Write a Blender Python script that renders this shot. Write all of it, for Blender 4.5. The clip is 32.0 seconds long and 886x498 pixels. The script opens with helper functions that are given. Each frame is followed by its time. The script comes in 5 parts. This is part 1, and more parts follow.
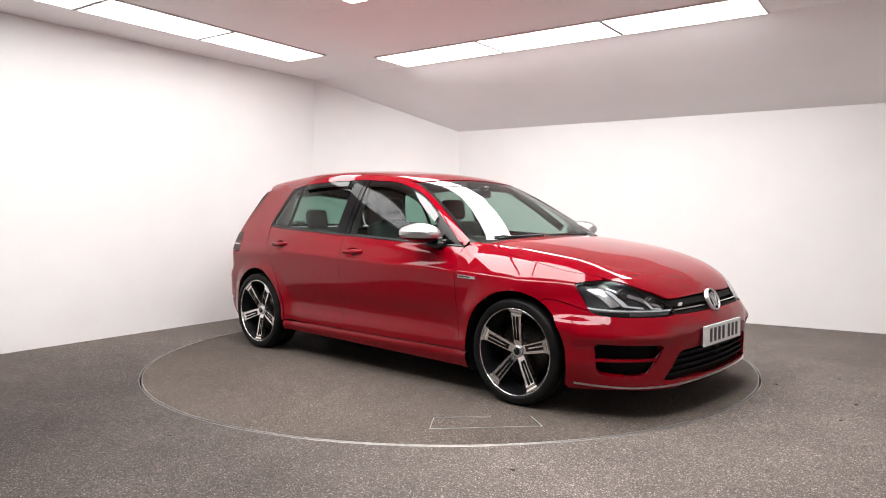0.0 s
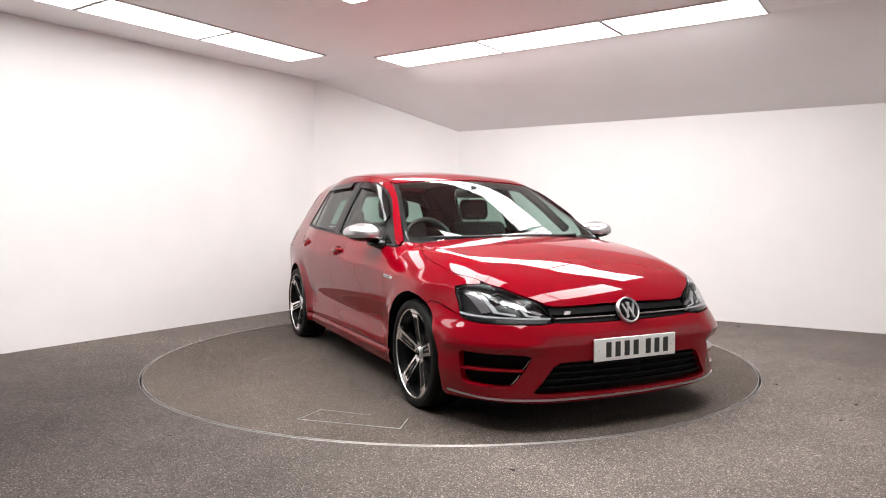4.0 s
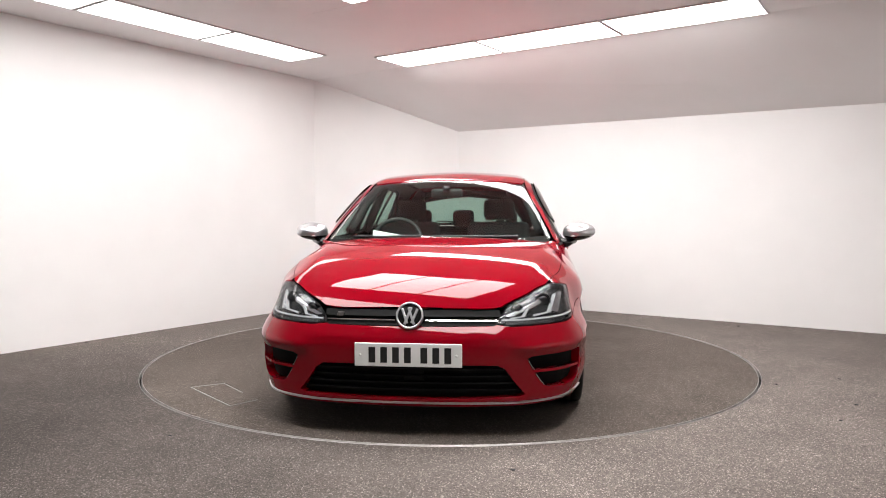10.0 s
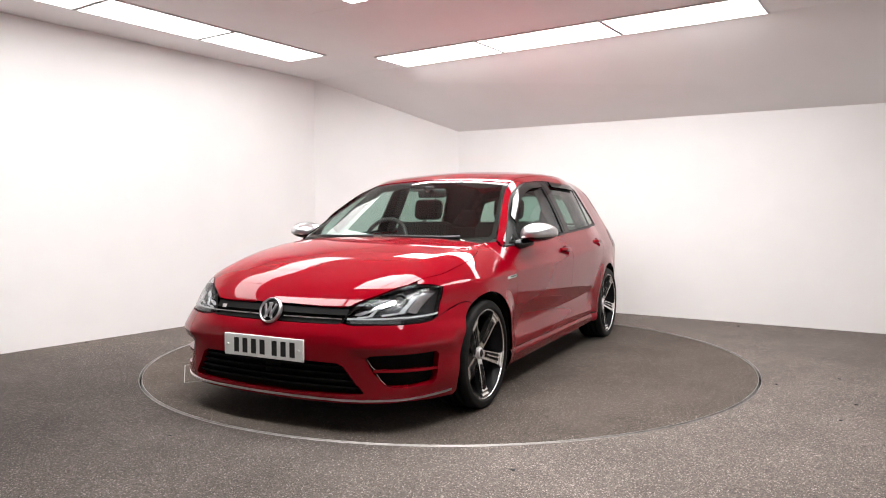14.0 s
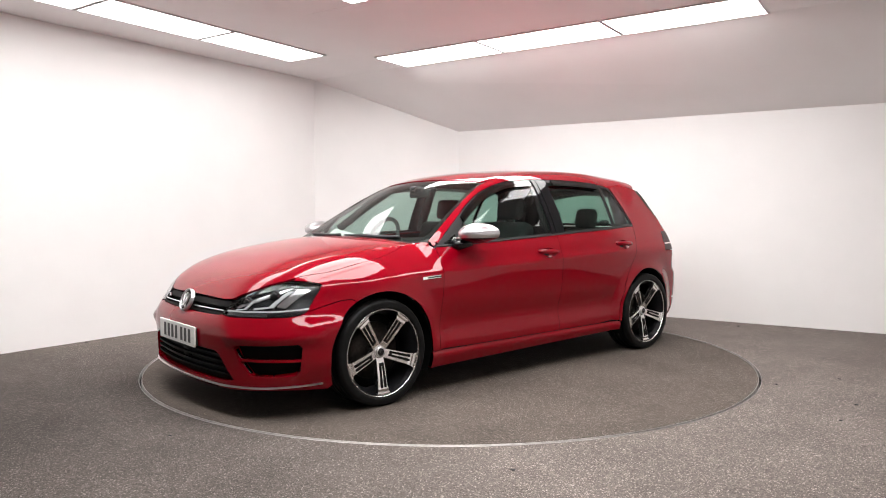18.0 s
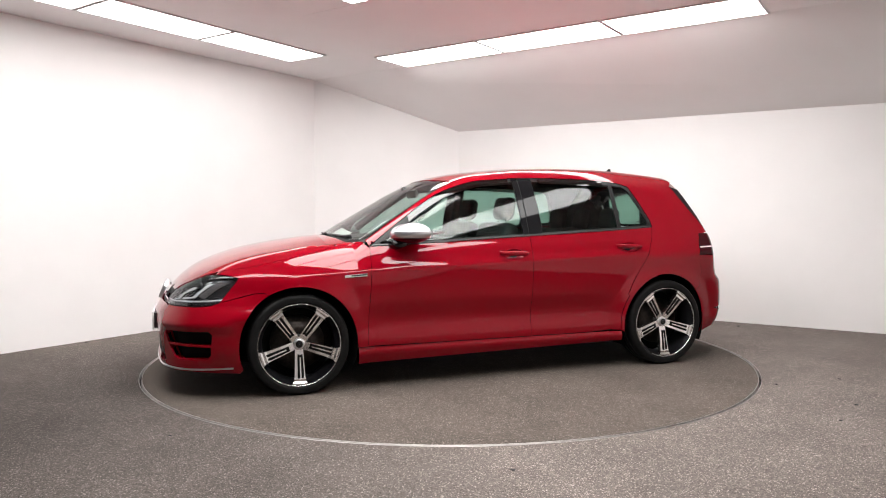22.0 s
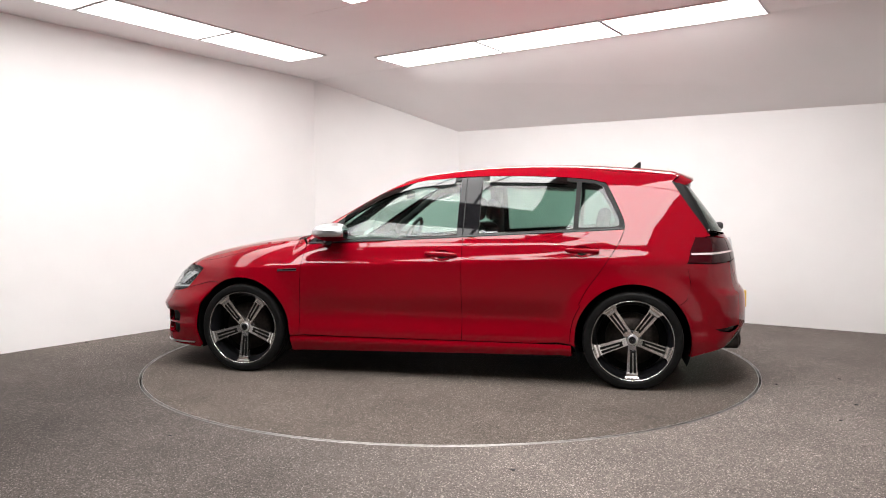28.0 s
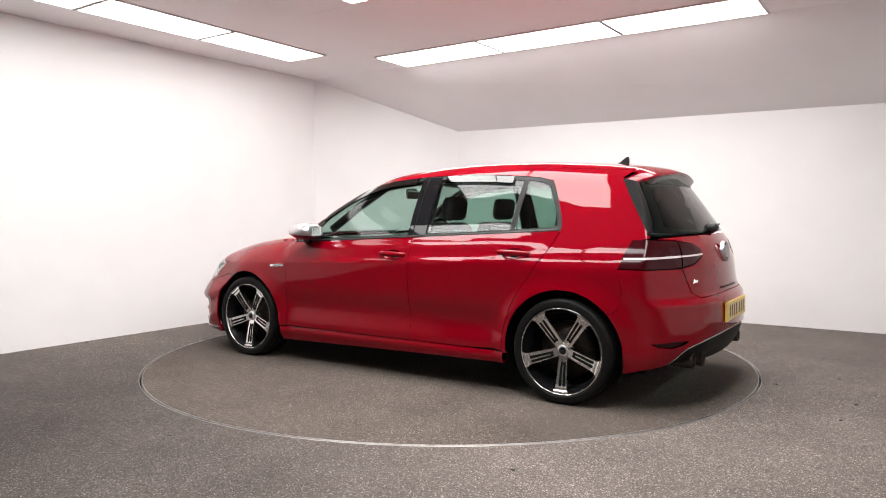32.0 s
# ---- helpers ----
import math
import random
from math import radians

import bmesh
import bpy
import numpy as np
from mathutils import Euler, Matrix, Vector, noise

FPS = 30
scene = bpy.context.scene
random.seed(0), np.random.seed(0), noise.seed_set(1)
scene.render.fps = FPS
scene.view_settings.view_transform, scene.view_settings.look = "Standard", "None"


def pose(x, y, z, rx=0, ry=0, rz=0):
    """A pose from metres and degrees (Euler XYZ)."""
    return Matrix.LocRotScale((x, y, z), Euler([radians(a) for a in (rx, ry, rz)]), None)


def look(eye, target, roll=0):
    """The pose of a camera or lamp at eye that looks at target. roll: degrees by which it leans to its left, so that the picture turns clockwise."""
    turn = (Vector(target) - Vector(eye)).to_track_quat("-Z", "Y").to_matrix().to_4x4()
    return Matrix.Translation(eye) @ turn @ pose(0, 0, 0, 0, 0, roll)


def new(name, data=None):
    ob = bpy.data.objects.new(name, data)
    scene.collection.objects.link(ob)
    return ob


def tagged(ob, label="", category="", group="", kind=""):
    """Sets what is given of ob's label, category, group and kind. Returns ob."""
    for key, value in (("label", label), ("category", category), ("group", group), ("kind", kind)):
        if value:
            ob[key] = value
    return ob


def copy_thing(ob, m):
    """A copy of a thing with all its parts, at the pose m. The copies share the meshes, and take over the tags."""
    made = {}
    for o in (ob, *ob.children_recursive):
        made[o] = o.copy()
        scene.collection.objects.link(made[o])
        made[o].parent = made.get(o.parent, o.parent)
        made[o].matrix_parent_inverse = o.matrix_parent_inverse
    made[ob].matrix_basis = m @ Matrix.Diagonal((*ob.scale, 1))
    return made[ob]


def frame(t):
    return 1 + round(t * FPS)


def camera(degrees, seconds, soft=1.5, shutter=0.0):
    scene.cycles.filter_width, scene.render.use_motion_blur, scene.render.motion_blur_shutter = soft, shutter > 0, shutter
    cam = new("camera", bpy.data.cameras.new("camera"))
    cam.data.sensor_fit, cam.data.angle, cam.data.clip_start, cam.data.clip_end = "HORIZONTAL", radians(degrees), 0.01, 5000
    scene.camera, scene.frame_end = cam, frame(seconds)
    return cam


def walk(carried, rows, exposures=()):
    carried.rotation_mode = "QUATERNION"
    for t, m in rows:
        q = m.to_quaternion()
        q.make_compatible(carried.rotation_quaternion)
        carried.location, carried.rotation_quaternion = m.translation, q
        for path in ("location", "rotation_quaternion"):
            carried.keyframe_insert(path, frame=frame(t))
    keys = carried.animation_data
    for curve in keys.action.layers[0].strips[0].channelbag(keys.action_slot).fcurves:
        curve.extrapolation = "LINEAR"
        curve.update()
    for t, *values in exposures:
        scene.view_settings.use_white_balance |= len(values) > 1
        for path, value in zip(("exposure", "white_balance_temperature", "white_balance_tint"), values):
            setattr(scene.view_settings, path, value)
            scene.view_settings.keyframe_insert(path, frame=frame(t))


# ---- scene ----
from mathutils import geometry

# the still camera, on its stand in the corner opposite the turntable
CAM_D, CAM_H, CAM_PITCH, CAM_YAW, CAM_ROLL = 5.5225, 1.0873, -2.7536, -0.4784, 0.1177
cam = camera(63.84, 32.0, soft=1.0)
_p, _y = radians(CAM_PITCH), radians(CAM_YAW)
CAM_POSE = look((0, -CAM_D, CAM_H), (math.sin(_y) * math.cos(_p), -CAM_D + math.cos(_y) * math.cos(_p), CAM_H + math.sin(_p)), -CAM_ROLL)
walk(cam, [(0.0, CAM_POSE), (32.0, CAM_POSE)])
scene.view_settings.exposure = 0.27

# faint ambient light; the room is closed and lit by its ceiling panels
world = bpy.data.worlds.new("studio_world")
scene.world = world
world.use_nodes = True
world.node_tree.nodes["Background"].inputs[0].default_value = (0.8, 0.8, 0.82, 1)
world.node_tree.nodes["Background"].inputs[1].default_value = 0.05
PANEL_GLOW = 12.6


# ---------------------------------------------------------------- materials
def material(name, color, rough=0.5, metal=0.0, coat=0.0, spec=0.5, grain=0.0, scale=60.0, bump=0.0, bump_scale=200.0, stain=0.0, stain_scale=1.5):
    m = bpy.data.materials.new(name)
    m.use_nodes = True
    nt = m.node_tree
    b = nt.nodes["Principled BSDF"]
    b.inputs["Base Color"].default_value = (*color, 1)
    b.inputs["Roughness"].default_value = rough
    b.inputs["Metallic"].default_value = metal
    b.inputs["Specular IOR Level"].default_value = spec
    if coat:
        b.inputs["Coat Weight"].default_value = coat
        b.inputs["Coat Roughness"].default_value = 0.004
    co = nt.nodes.new("ShaderNodeTexCoord").outputs["Object"]

    def noisy(s, detail=4):
        n = nt.nodes.new("ShaderNodeTexNoise")
        n.inputs["Scale"].default_value = s
        n.inputs["Detail"].default_value = detail
        nt.links.new(co, n.inputs["Vector"])
        return n.outputs["Fac"]

    last = None
    for amount, s in ((grain, scale), (stain, stain_scale)):
        if not amount:
            continue
        r = nt.nodes.new("ShaderNodeMapRange")
        r.inputs["From Min"].default_value, r.inputs["From Max"].default_value = 0.3, 0.7
        r.inputs["To Min"].default_value, r.inputs["To Max"].default_value = 1 - amount, 1 + amount
        nt.links.new(noisy(s), r.inputs["Value"])
        mix = nt.nodes.new("ShaderNodeVectorMath")
        mix.operation = "SCALE"
        if last is None:
            mix.inputs[0].default_value = color
        else:
            nt.links.new(last, mix.inputs[0])
        nt.links.new(r.outputs["Result"], mix.inputs["Scale"])
        last = mix.outputs["Vector"]
    if last is not None:
        nt.links.new(last, b.inputs["Base Color"])
    if bump:
        bp = nt.nodes.new("ShaderNodeBump")
        bp.inputs["Strength"].default_value = bump
        bp.inputs["Distance"].default_value = 0.002
        nt.links.new(noisy(bump_scale, 6), bp.inputs["Height"])
        nt.links.new(bp.outputs["Normal"], b.inputs["Normal"])
    return m


def glass(name, tint, gloss=0.0):
    """Thin tinted pane: clear straight through, mirror gloss by Fresnel."""
    m = bpy.data.materials.new(name)
    m.use_nodes = True
    nt = m.node_tree
    nt.nodes.remove(nt.nodes["Principled BSDF"])
    out = nt.nodes["Material Output"]
    tr = nt.nodes.new("ShaderNodeBsdfTransparent")
    tr.inputs[0].default_value = (*tint, 1)
    gl = nt.nodes.new("ShaderNodeBsdfGlossy")
    gl.inputs["Roughness"].default_value = 0.01
    lw = nt.nodes.new("ShaderNodeLayerWeight")
    lw.inputs["Blend"].default_value = 0.5
    pw = nt.nodes.new("ShaderNodeMath")
    pw.operation = "POWER"
    pw.inputs[1].default_value = 4.5
    nt.links.new(lw.outputs["Facing"], pw.inputs[0])
    add = nt.nodes.new("ShaderNodeMath")
    add.operation = "MULTIPLY_ADD"
    add.inputs[1].default_value = 0.85
    add.inputs[2].default_value = 0.038 + gloss
    nt.links.new(pw.outputs[0], add.inputs[0])
    mix = nt.nodes.new("ShaderNodeMixShader")
    nt.links.new(add.outputs[0], mix.inputs[0])
    nt.links.new(tr.outputs[0], mix.inputs[1])
    nt.links.new(gl.outputs[0], mix.inputs[2])
    nt.links.new(mix.outputs[0], out.inputs[0])
    return m


def glow(name, color, strength):
    m = bpy.data.materials.new(name)
    m.use_nodes = True
    b = m.node_tree.nodes["Principled BSDF"]
    b.inputs["Base Color"].default_value = (0.8, 0.8, 0.8, 1)
    b.inputs["Emission Color"].default_value = (*color, 1)
    b.inputs["Emission Strength"].default_value = strength
    return m


def carpet_material(name, color, patch_at=(0.0, 0.0, 0.0)):
    """Short loop-pile carpet: pale and dark flecks, random trodden patches, one broad darker patch, fine pile."""
    m = material(name, color, rough=0.95, spec=0.15)
    nt = m.node_tree
    b = nt.nodes["Principled BSDF"]
    co = nt.nodes.new("ShaderNodeTexCoord").outputs["Object"]

    def node(kind, scale, **sockets):
        n = nt.nodes.new(kind)
        n.inputs["Scale"].default_value = scale
        for k, v in sockets.items():
            n.inputs[k].default_value = v
        nt.links.new(co, n.inputs["Vector"])
        return n

    cells = node("ShaderNodeTexVoronoi", 230)
    split = nt.nodes.new("ShaderNodeSeparateColor")
    nt.links.new(cells.outputs["Color"], split.inputs[0])
    fleck = split.outputs[0]
    ramp = nt.nodes.new("ShaderNodeValToRGB")
    e = ramp.color_ramp.elements
    e[0].position, e[0].color = 0.0, (0.42, 0.41, 0.40, 1)
    e[1].position, e[1].color = 1.0, (3.0, 3.0, 3.05, 1)
    for at_, tone in ((0.25, 0.72), (0.75, 1.02), (0.90, 1.35)):
        mid = ramp.color_ramp.elements.new(at_)
        mid.color = (tone, tone * 0.99, tone * 0.98, 1)
    nt.links.new(fleck, ramp.inputs[0])
    worn = node("ShaderNodeTexNoise", 1.6, Detail=6.0, Roughness=0.65).outputs["Fac"]
    rng = nt.nodes.new("ShaderNodeMapRange")
    rng.inputs["From Min"].default_value, rng.inputs["From Max"].default_value = 0.3, 0.7
    rng.inputs["To Min"].default_value, rng.inputs["To Max"].default_value = 0.80, 1.14
    nt.links.new(worn, rng.inputs["Value"])
    # a broad patch, darker round one point and paler far off, uneven at its edge
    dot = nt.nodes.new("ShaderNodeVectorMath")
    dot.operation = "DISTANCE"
    dot.inputs[1].default_value = patch_at
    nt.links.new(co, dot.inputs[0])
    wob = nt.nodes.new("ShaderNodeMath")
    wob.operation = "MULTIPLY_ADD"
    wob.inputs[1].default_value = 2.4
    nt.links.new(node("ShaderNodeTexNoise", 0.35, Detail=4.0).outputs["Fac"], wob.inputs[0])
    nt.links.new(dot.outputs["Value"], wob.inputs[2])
    patch_tone = nt.nodes.new("ShaderNodeMapRange")
    patch_tone.interpolation_type = "SMOOTHSTEP"
    patch_tone.inputs["From Min"].default_value, patch_tone.inputs["From Max"].default_value = 1.2, 4.6
    patch_tone.inputs["To Min"].default_value, patch_tone.inputs["To Max"].default_value = 0.60, 1.46
    nt.links.new(wob.outputs[0], patch_tone.inputs["Value"])
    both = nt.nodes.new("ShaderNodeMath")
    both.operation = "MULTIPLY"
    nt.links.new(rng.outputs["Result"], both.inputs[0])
    nt.links.new(patch_tone.outputs["Result"], both.inputs[1])
    s1 = nt.nodes.new("ShaderNodeVectorMath")
    s1.operation = "SCALE"
    nt.links.new(ramp.outputs[0], s1.inputs[0])
    nt.links.new(both.outputs[0], s1.inputs["Scale"])
    s2 = nt.nodes.new("ShaderNodeVectorMath")
    s2.operation = "MULTIPLY"
    s2.inputs[1].default_value = color
    nt.links.new(s1.outputs["Vector"], s2.inputs[0])
    nt.links.new(s2.outputs["Vector"], b.inputs["Base Color"])
    bp = nt.nodes.new("ShaderNodeBump")
    bp.inputs["Strength"].default_value, bp.inputs["Distance"].default_value = 0.05, 0.002
    nt.links.new(cells.outputs["Distance"], bp.inputs["Height"])
    nt.links.new(bp.outputs["Normal"], b.inputs["Normal"])
    return m


DARK_WALL = material("unseen_wall_dark", (0.07, 0.068, 0.068), rough=0.7, grain=0.05, scale=3, stain=0.05)
WALL = material("white_wall_paint", (0.86, 0.84, 0.835), rough=0.6, grain=0.012, scale=3, bump=0.05, bump_scale=60, stain=0.02, stain_scale=0.8)
CEIL = material("white_ceiling_paint", (0.90, 0.875, 0.875), rough=0.6, grain=0.015, scale=2, bump=0.04, bump_scale=40)
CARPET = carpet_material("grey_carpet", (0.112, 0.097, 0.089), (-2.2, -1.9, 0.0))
DISC_CARPET = carpet_material("turntable_carpet", (0.071, 0.0595, 0.052), (50.0, 0.0, 0.0))
ALU = material("worn_aluminium_trim", (0.30, 0.285, 0.275), rough=0.42, metal=0.9, grain=0.25, scale=25, stain=0.25, stain_scale=2.0)
SEAM = material("dark_gap", (0.03, 0.03, 0.03), rough=0.8)
MARK = material("pale_hatch_trim", (0.36, 0.35, 0.34), rough=0.4, metal=0.4, grain=0.2, scale=40)
PANEL = glow("light_panel_diffuser", (1.0, 0.985, 0.97), PANEL_GLOW)
# same panels, west row turned down so its wall does not burn out
PANEL_DIM = glow("dimmed_west_panel_diffuser", (1.0, 0.98, 0.965), PANEL_GLOW * 0.40)
FRAME = material("white_panel_frame", (0.7, 0.69, 0.69), rough=0.4)

PAINT = material("red_car_paint", (0.205, 0.0004, 0.0062), rough=0.5, coat=1.0, spec=0.0, grain=0.02, scale=300)
GLOSS_BLACK = material("gloss_black", (0.006, 0.006, 0.007), rough=0.03)
PAINT.node_tree.nodes["Principled BSDF"].inputs["Coat IOR"].default_value = 1.40
PILLAR_BLACK = material("pillar_black", (0.007, 0.007, 0.008), rough=0.03, spec=0.16)
SATIN_BLACK = material("satin_black_plastic", (0.018, 0.018, 0.019), rough=0.45, grain=0.1, scale=200, bump=0.1, bump_scale=400)
RUBBER = material("tyre_rubber", (0.006, 0.006, 0.006), rough=0.55, spec=0.15, grain=0.25, scale=30, bump=0.1, bump_scale=120)
SEAL = material("black_rubber_seal", (0.008, 0.008, 0.008), rough=0.45, spec=0.2)
INNER = material("dark_inner_shell", (0.004, 0.004, 0.004), rough=0.8, spec=0.1)
GRILLE_BLACK = material("matt_grille_black", (0.004, 0.004, 0.004), rough=0.55, spec=0.12)
CHROME = material("chrome", (0.85, 0.85, 0.86), rough=0.07, metal=1.0)
SATIN_SILVER = material("satin_silver", (0.62, 0.62, 0.64), rough=0.32, metal=1.0, coat=0.3)
MACHINED = material("machined_alloy", (0.82, 0.81, 0.80), rough=0.24, metal=1.0, grain=0.04, scale=150)
RIM_DARK = material("dark_grey_alloy_paint", (0.006, 0.006, 0.007), rough=0.3, spec=0.1)
BRAKE = material("brake_steel", (0.05, 0.042, 0.038), rough=0.45, metal=0.8, grain=0.3, scale=60)
GLASS_F = glass("green_tinted_glass", (0.53, 0.70, 0.64))
GLASS_R = glass("privacy_glass", (0.36, 0.52, 0.46))
GLASS_W = glass("windscreen_glass", (0.70, 0.80, 0.76))
LENS = glass("clear_lens", (0.92, 0.94, 0.95), -0.01)
GUIDE = material("white_light_guide", (0.46, 0.47, 0.48), rough=0.2, coat=0.5)
SMOKE = glass("smoked_visor", (0.10, 0.11, 0.11), 0.03)
TAIL_RED = material("dark_red_lens", (0.030, 0.0012, 0.003), rough=0.12, coat=0.1, spec=0.25)
TAIL_CLEAR = material("tail_light_bar", (0.72, 0.62, 0.62), rough=0.12, coat=0.6)
LAMP_GREY = material("lamp_bezel_grey", (0.022, 0.022, 0.024), rough=0.25, metal=0.3, spec=0.4)
CLOTH = material("dark_seat_cloth", (0.022, 0.022, 0.024), rough=0.9, grain=0.2, scale=250)
DASH = material("dark_dash_plastic", (0.02, 0.02, 0.021), rough=0.6, grain=0.1, scale=300)
PLATE_WHITE = material("white_plate", (0.78, 0.78, 0.76), rough=0.3)
PLATE_YELLOW = material("yellow_plate", (0.75, 0.50, 0.06), rough=0.3)
SHEET_WHITE = material("matt_white_sheet", (0.75, 0.75, 0.74), rough=0.7)
PLATE_BLACK = material("plate_black", (0.012, 0.012, 0.012), rough=0.4)
MIRROR = material("mirror_glass", (0.9, 0.9, 0.9), rough=0.02, metal=1.0)


# ---------------------------------------------------------------- mesh helpers
def mesh_object(name, verts, faces, mat, parent=None, normals=None, label=""):
    me = bpy.data.meshes.new(name)
    me.from_pydata([tuple(map(float, v)) for v in verts], [], [tuple(int(i) for i in f) for f in faces])
    if normals is not None:
        me.normals_split_custom_set_from_vertices([tuple(map(float, n)) for n in normals])
    me.materials.append(mat)
    ob = new(name, me)
    if parent is not None:
        ob.parent = parent
    if label:
        ob["label"] = label
    return ob


def part(name, bm, mat, parent=None, label="", smooth=True, at=None):
    me = bpy.data.meshes.new(name)
    bm.to_mesh(me)
    bm.free()
    me.materials.append(mat)
    for p in me.polygons:
        p.use_smooth = smooth
    ob = new(name, me)
    if parent is not None:
        ob.parent = parent
    if at is not None:
        ob.matrix_basis = at
    if label:
        ob["label"] = label
    return ob


def block(bm, size, at=(0, 0, 0), bevel=0.0, rot=None, segments=2):
    """A box, bevelled, added to bm."""
    g = bmesh.ops.create_cube(bm, size=1.0)
    m = Matrix.Translation(at) @ (rot.to_4x4() if rot else Matrix.Identity(4)) @ Matrix.Diagonal((*size, 1))
    bmesh.ops.transform(bm, matrix=m, verts=g["verts"])
    if bevel:
        edges = list({e for v in g["verts"] for e in v.link_edges})
        bmesh.ops.bevel(bm, geom=edges, offset=bevel, segments=segments, affect="EDGES", profile=0.5)
    return bm


def boxed(size, at=(0, 0, 0), bevel=0.0, rot=None, segments=2):
    return block(bmesh.new(), size, at, bevel, rot, segments)


def prism(points, z0, z1, bm=None):
    """Upright prism over plan points (counter-clockwise)."""
    bm = bm or bmesh.new()
    lo = [bm.verts.new((p[0], p[1], z0)) for p in points]
    hi = [bm.verts.new((p[0], p[1], z1)) for p in points]
    bm.faces.new(lo[::-1])
    bm.faces.new(hi)
    n = len(points)
    for i in range(n):
        bm.faces.new((lo[i], lo[(i + 1) % n], hi[(i + 1) % n], hi[i]))
    return bm


def revolve(profile, n=64, bm=None, axis="Y", closed=False):
    """Turn a profile of (radius, along) round the y axis."""
    bm = bm or bmesh.new()
    rings = []
    for k in range(n):
        a = 2 * math.pi * k / n
        rings.append([bm.verts.new((r * math.cos(a), h, r * math.sin(a))) for r, h in profile])
    m = len(profile)
    for k in range(n):
        p, q = rings[k], rings[(k + 1) % n]
        for j in range(m if closed else m - 1):
            bm.faces.new((p[j], p[(j + 1) % m], q[(j + 1) % m], q[j]))
    bmesh.ops.recalc_face_normals(bm, faces=bm.faces[:])
    return bm


def tube(points, radius, n=8, bm=None, caps=True):
    """Round bar along points."""
    bm = bm or bmesh.new()
    pts = [Vector(p) for p in points]
    rings = []
    for i, p in enumerate(pts):
        d = (pts[min(i + 1, len(pts) - 1)] - pts[max(i - 1, 0)]).normalized()
        u = d.orthogonal().normalized() if i == 0 else (u - d * u.dot(d)).normalized()
        v = d.cross(u)
        r = radius[i] if isinstance(radius, (list, tuple)) else radius
        rings.append([bm.verts.new(p + (u * math.cos(2 * math.pi * k / n) + v * math.sin(2 * math.pi * k / n)) * r) for k in range(n)])
    for a, b in zip(rings, rings[1:]):
        for k in range(n):
            bm.faces.new((a[k], a[(k + 1) % n], b[(k + 1) % n], b[k]))
    if caps:
        bm.faces.new(rings[0][::-1])
        bm.faces.new(rings[-1])
    return bm


# ---------------------------------------------------------------- the room
# plan axes of the room: A runs along the back wall, B along the side wall, towards the camera
A, B = Vector((0.832, -0.555, 0)), Vector((-0.555, -0.832, 0))
CEIL_Z, LOW_Z = 2.67, 2.14
A0, A1, B0, B1 = -2.93, 4.7, -2.95, 6.2
CH_A, CH_B = -1.82, -1.535      # ends of the corner wall
TH = 0.12


def ab(a, b, z=0.0):
    p = A * a + B * b
    return Vector((p.x, p.y, z))


def wall(name, p, q, h0, h1, label, mat=WALL):
    """Upright wall from plan point p to q; heights at both ends; thickness away from the room's middle."""
    p, q = Vector(p), Vector(q)
    d = (q - p).normalized()
    n = Vector((-d.y, d.x, 0))
    mid = ab(0.9, 1.6)
    if n.dot((p + q) / 2 - mid) < 0:
        n = -n
    bm = bmesh.new()
    vs = []
    for off in (0, TH):
        for pt, z in ((p, -0.02), (q, -0.02), (q, h1), (p, h0)):
            vs.append(bm.verts.new((pt.x + n.x * off, pt.y + n.y * off, z)))
    a, b = vs[:4], vs[4:]
    bm.faces.new(a), bm.faces.new(b[::-1])
    for i in range(4):
        bm.faces.new((a[i], b[i], b[(i + 1) % 4], a[(i + 1) % 4]))
    bmesh.ops.recalc_face_normals(bm, faces=bm.faces[:])
    return tagged(part(name, bm, mat, smooth=False), label, "wall", kind="structure")


wall("wall_west", ab(A0, B1), ab(A0, CH_B), CEIL_Z + 0.05, CEIL_Z + 0.05, "plain white painted studio wall, brightly lit")
wall("wall_corner", ab(A0, CH_B), ab(CH_A, B0), CEIL_Z + 0.02, LOW_Z + 0.02, "white painted corner wall under the sloping ceiling")
wall("wall_north", ab(CH_A, B0), ab(A1, B0), LOW_Z + 0.02, LOW_Z + 0.02, "low white painted studio wall under the sloping ceiling")
wall("wall_east", ab(A1, B0), ab(A1, B1), CEIL_Z + 0.05, CEIL_Z + 0.05, "plain white painted studio wall")
# unseen south wall, made dark so the car's flanks reflect less brightness
wall("wall_south", ab(A1, B1), ab(A0, B1), CEIL_Z + 0.05, CEIL_Z + 0.05, "plain unseen wall behind the camera, dark to tame the car's reflections", DARK_WALL)

# ceiling: a flat part and a part sloping down to the low wall
bm = bmesh.new()
flat = [ab(A0 - TH, CH_B), ab(A1 + TH, CH_B), ab(A1 + TH, B1 + TH), ab(A0 - TH, B1 + TH)]
prism([(p.x, p.y) for p in flat][::-1], CEIL_Z, CEIL_Z + 0.1, bm)
slope = [ab(A0 - TH, CH_B, CEIL_Z), ab(A1 + TH, CH_B, CEIL_Z), ab(A1 + TH, B0 - TH, LOW_Z - 0.125), ab(A0 - TH, B0 - TH, LOW_Z - 0.045)]
lo = [bm.verts.new(p) for p in slope]
hi = [bm.verts.new(p + Vector((0, 0, 0.1))) for p in slope]
bm.faces.new(lo), bm.faces.new(hi[::-1])
for i in range(4):
    bm.faces.new((lo[i], lo[(i + 1) % 4], hi[(i + 1) % 4], hi[i]))
bmesh.ops.recalc_face_normals(bm, faces=bm.faces[:])
tagged(part("ceiling", bm, CEIL, smooth=False), "white painted ceiling with a sloping side", "ceiling", kind="structure")

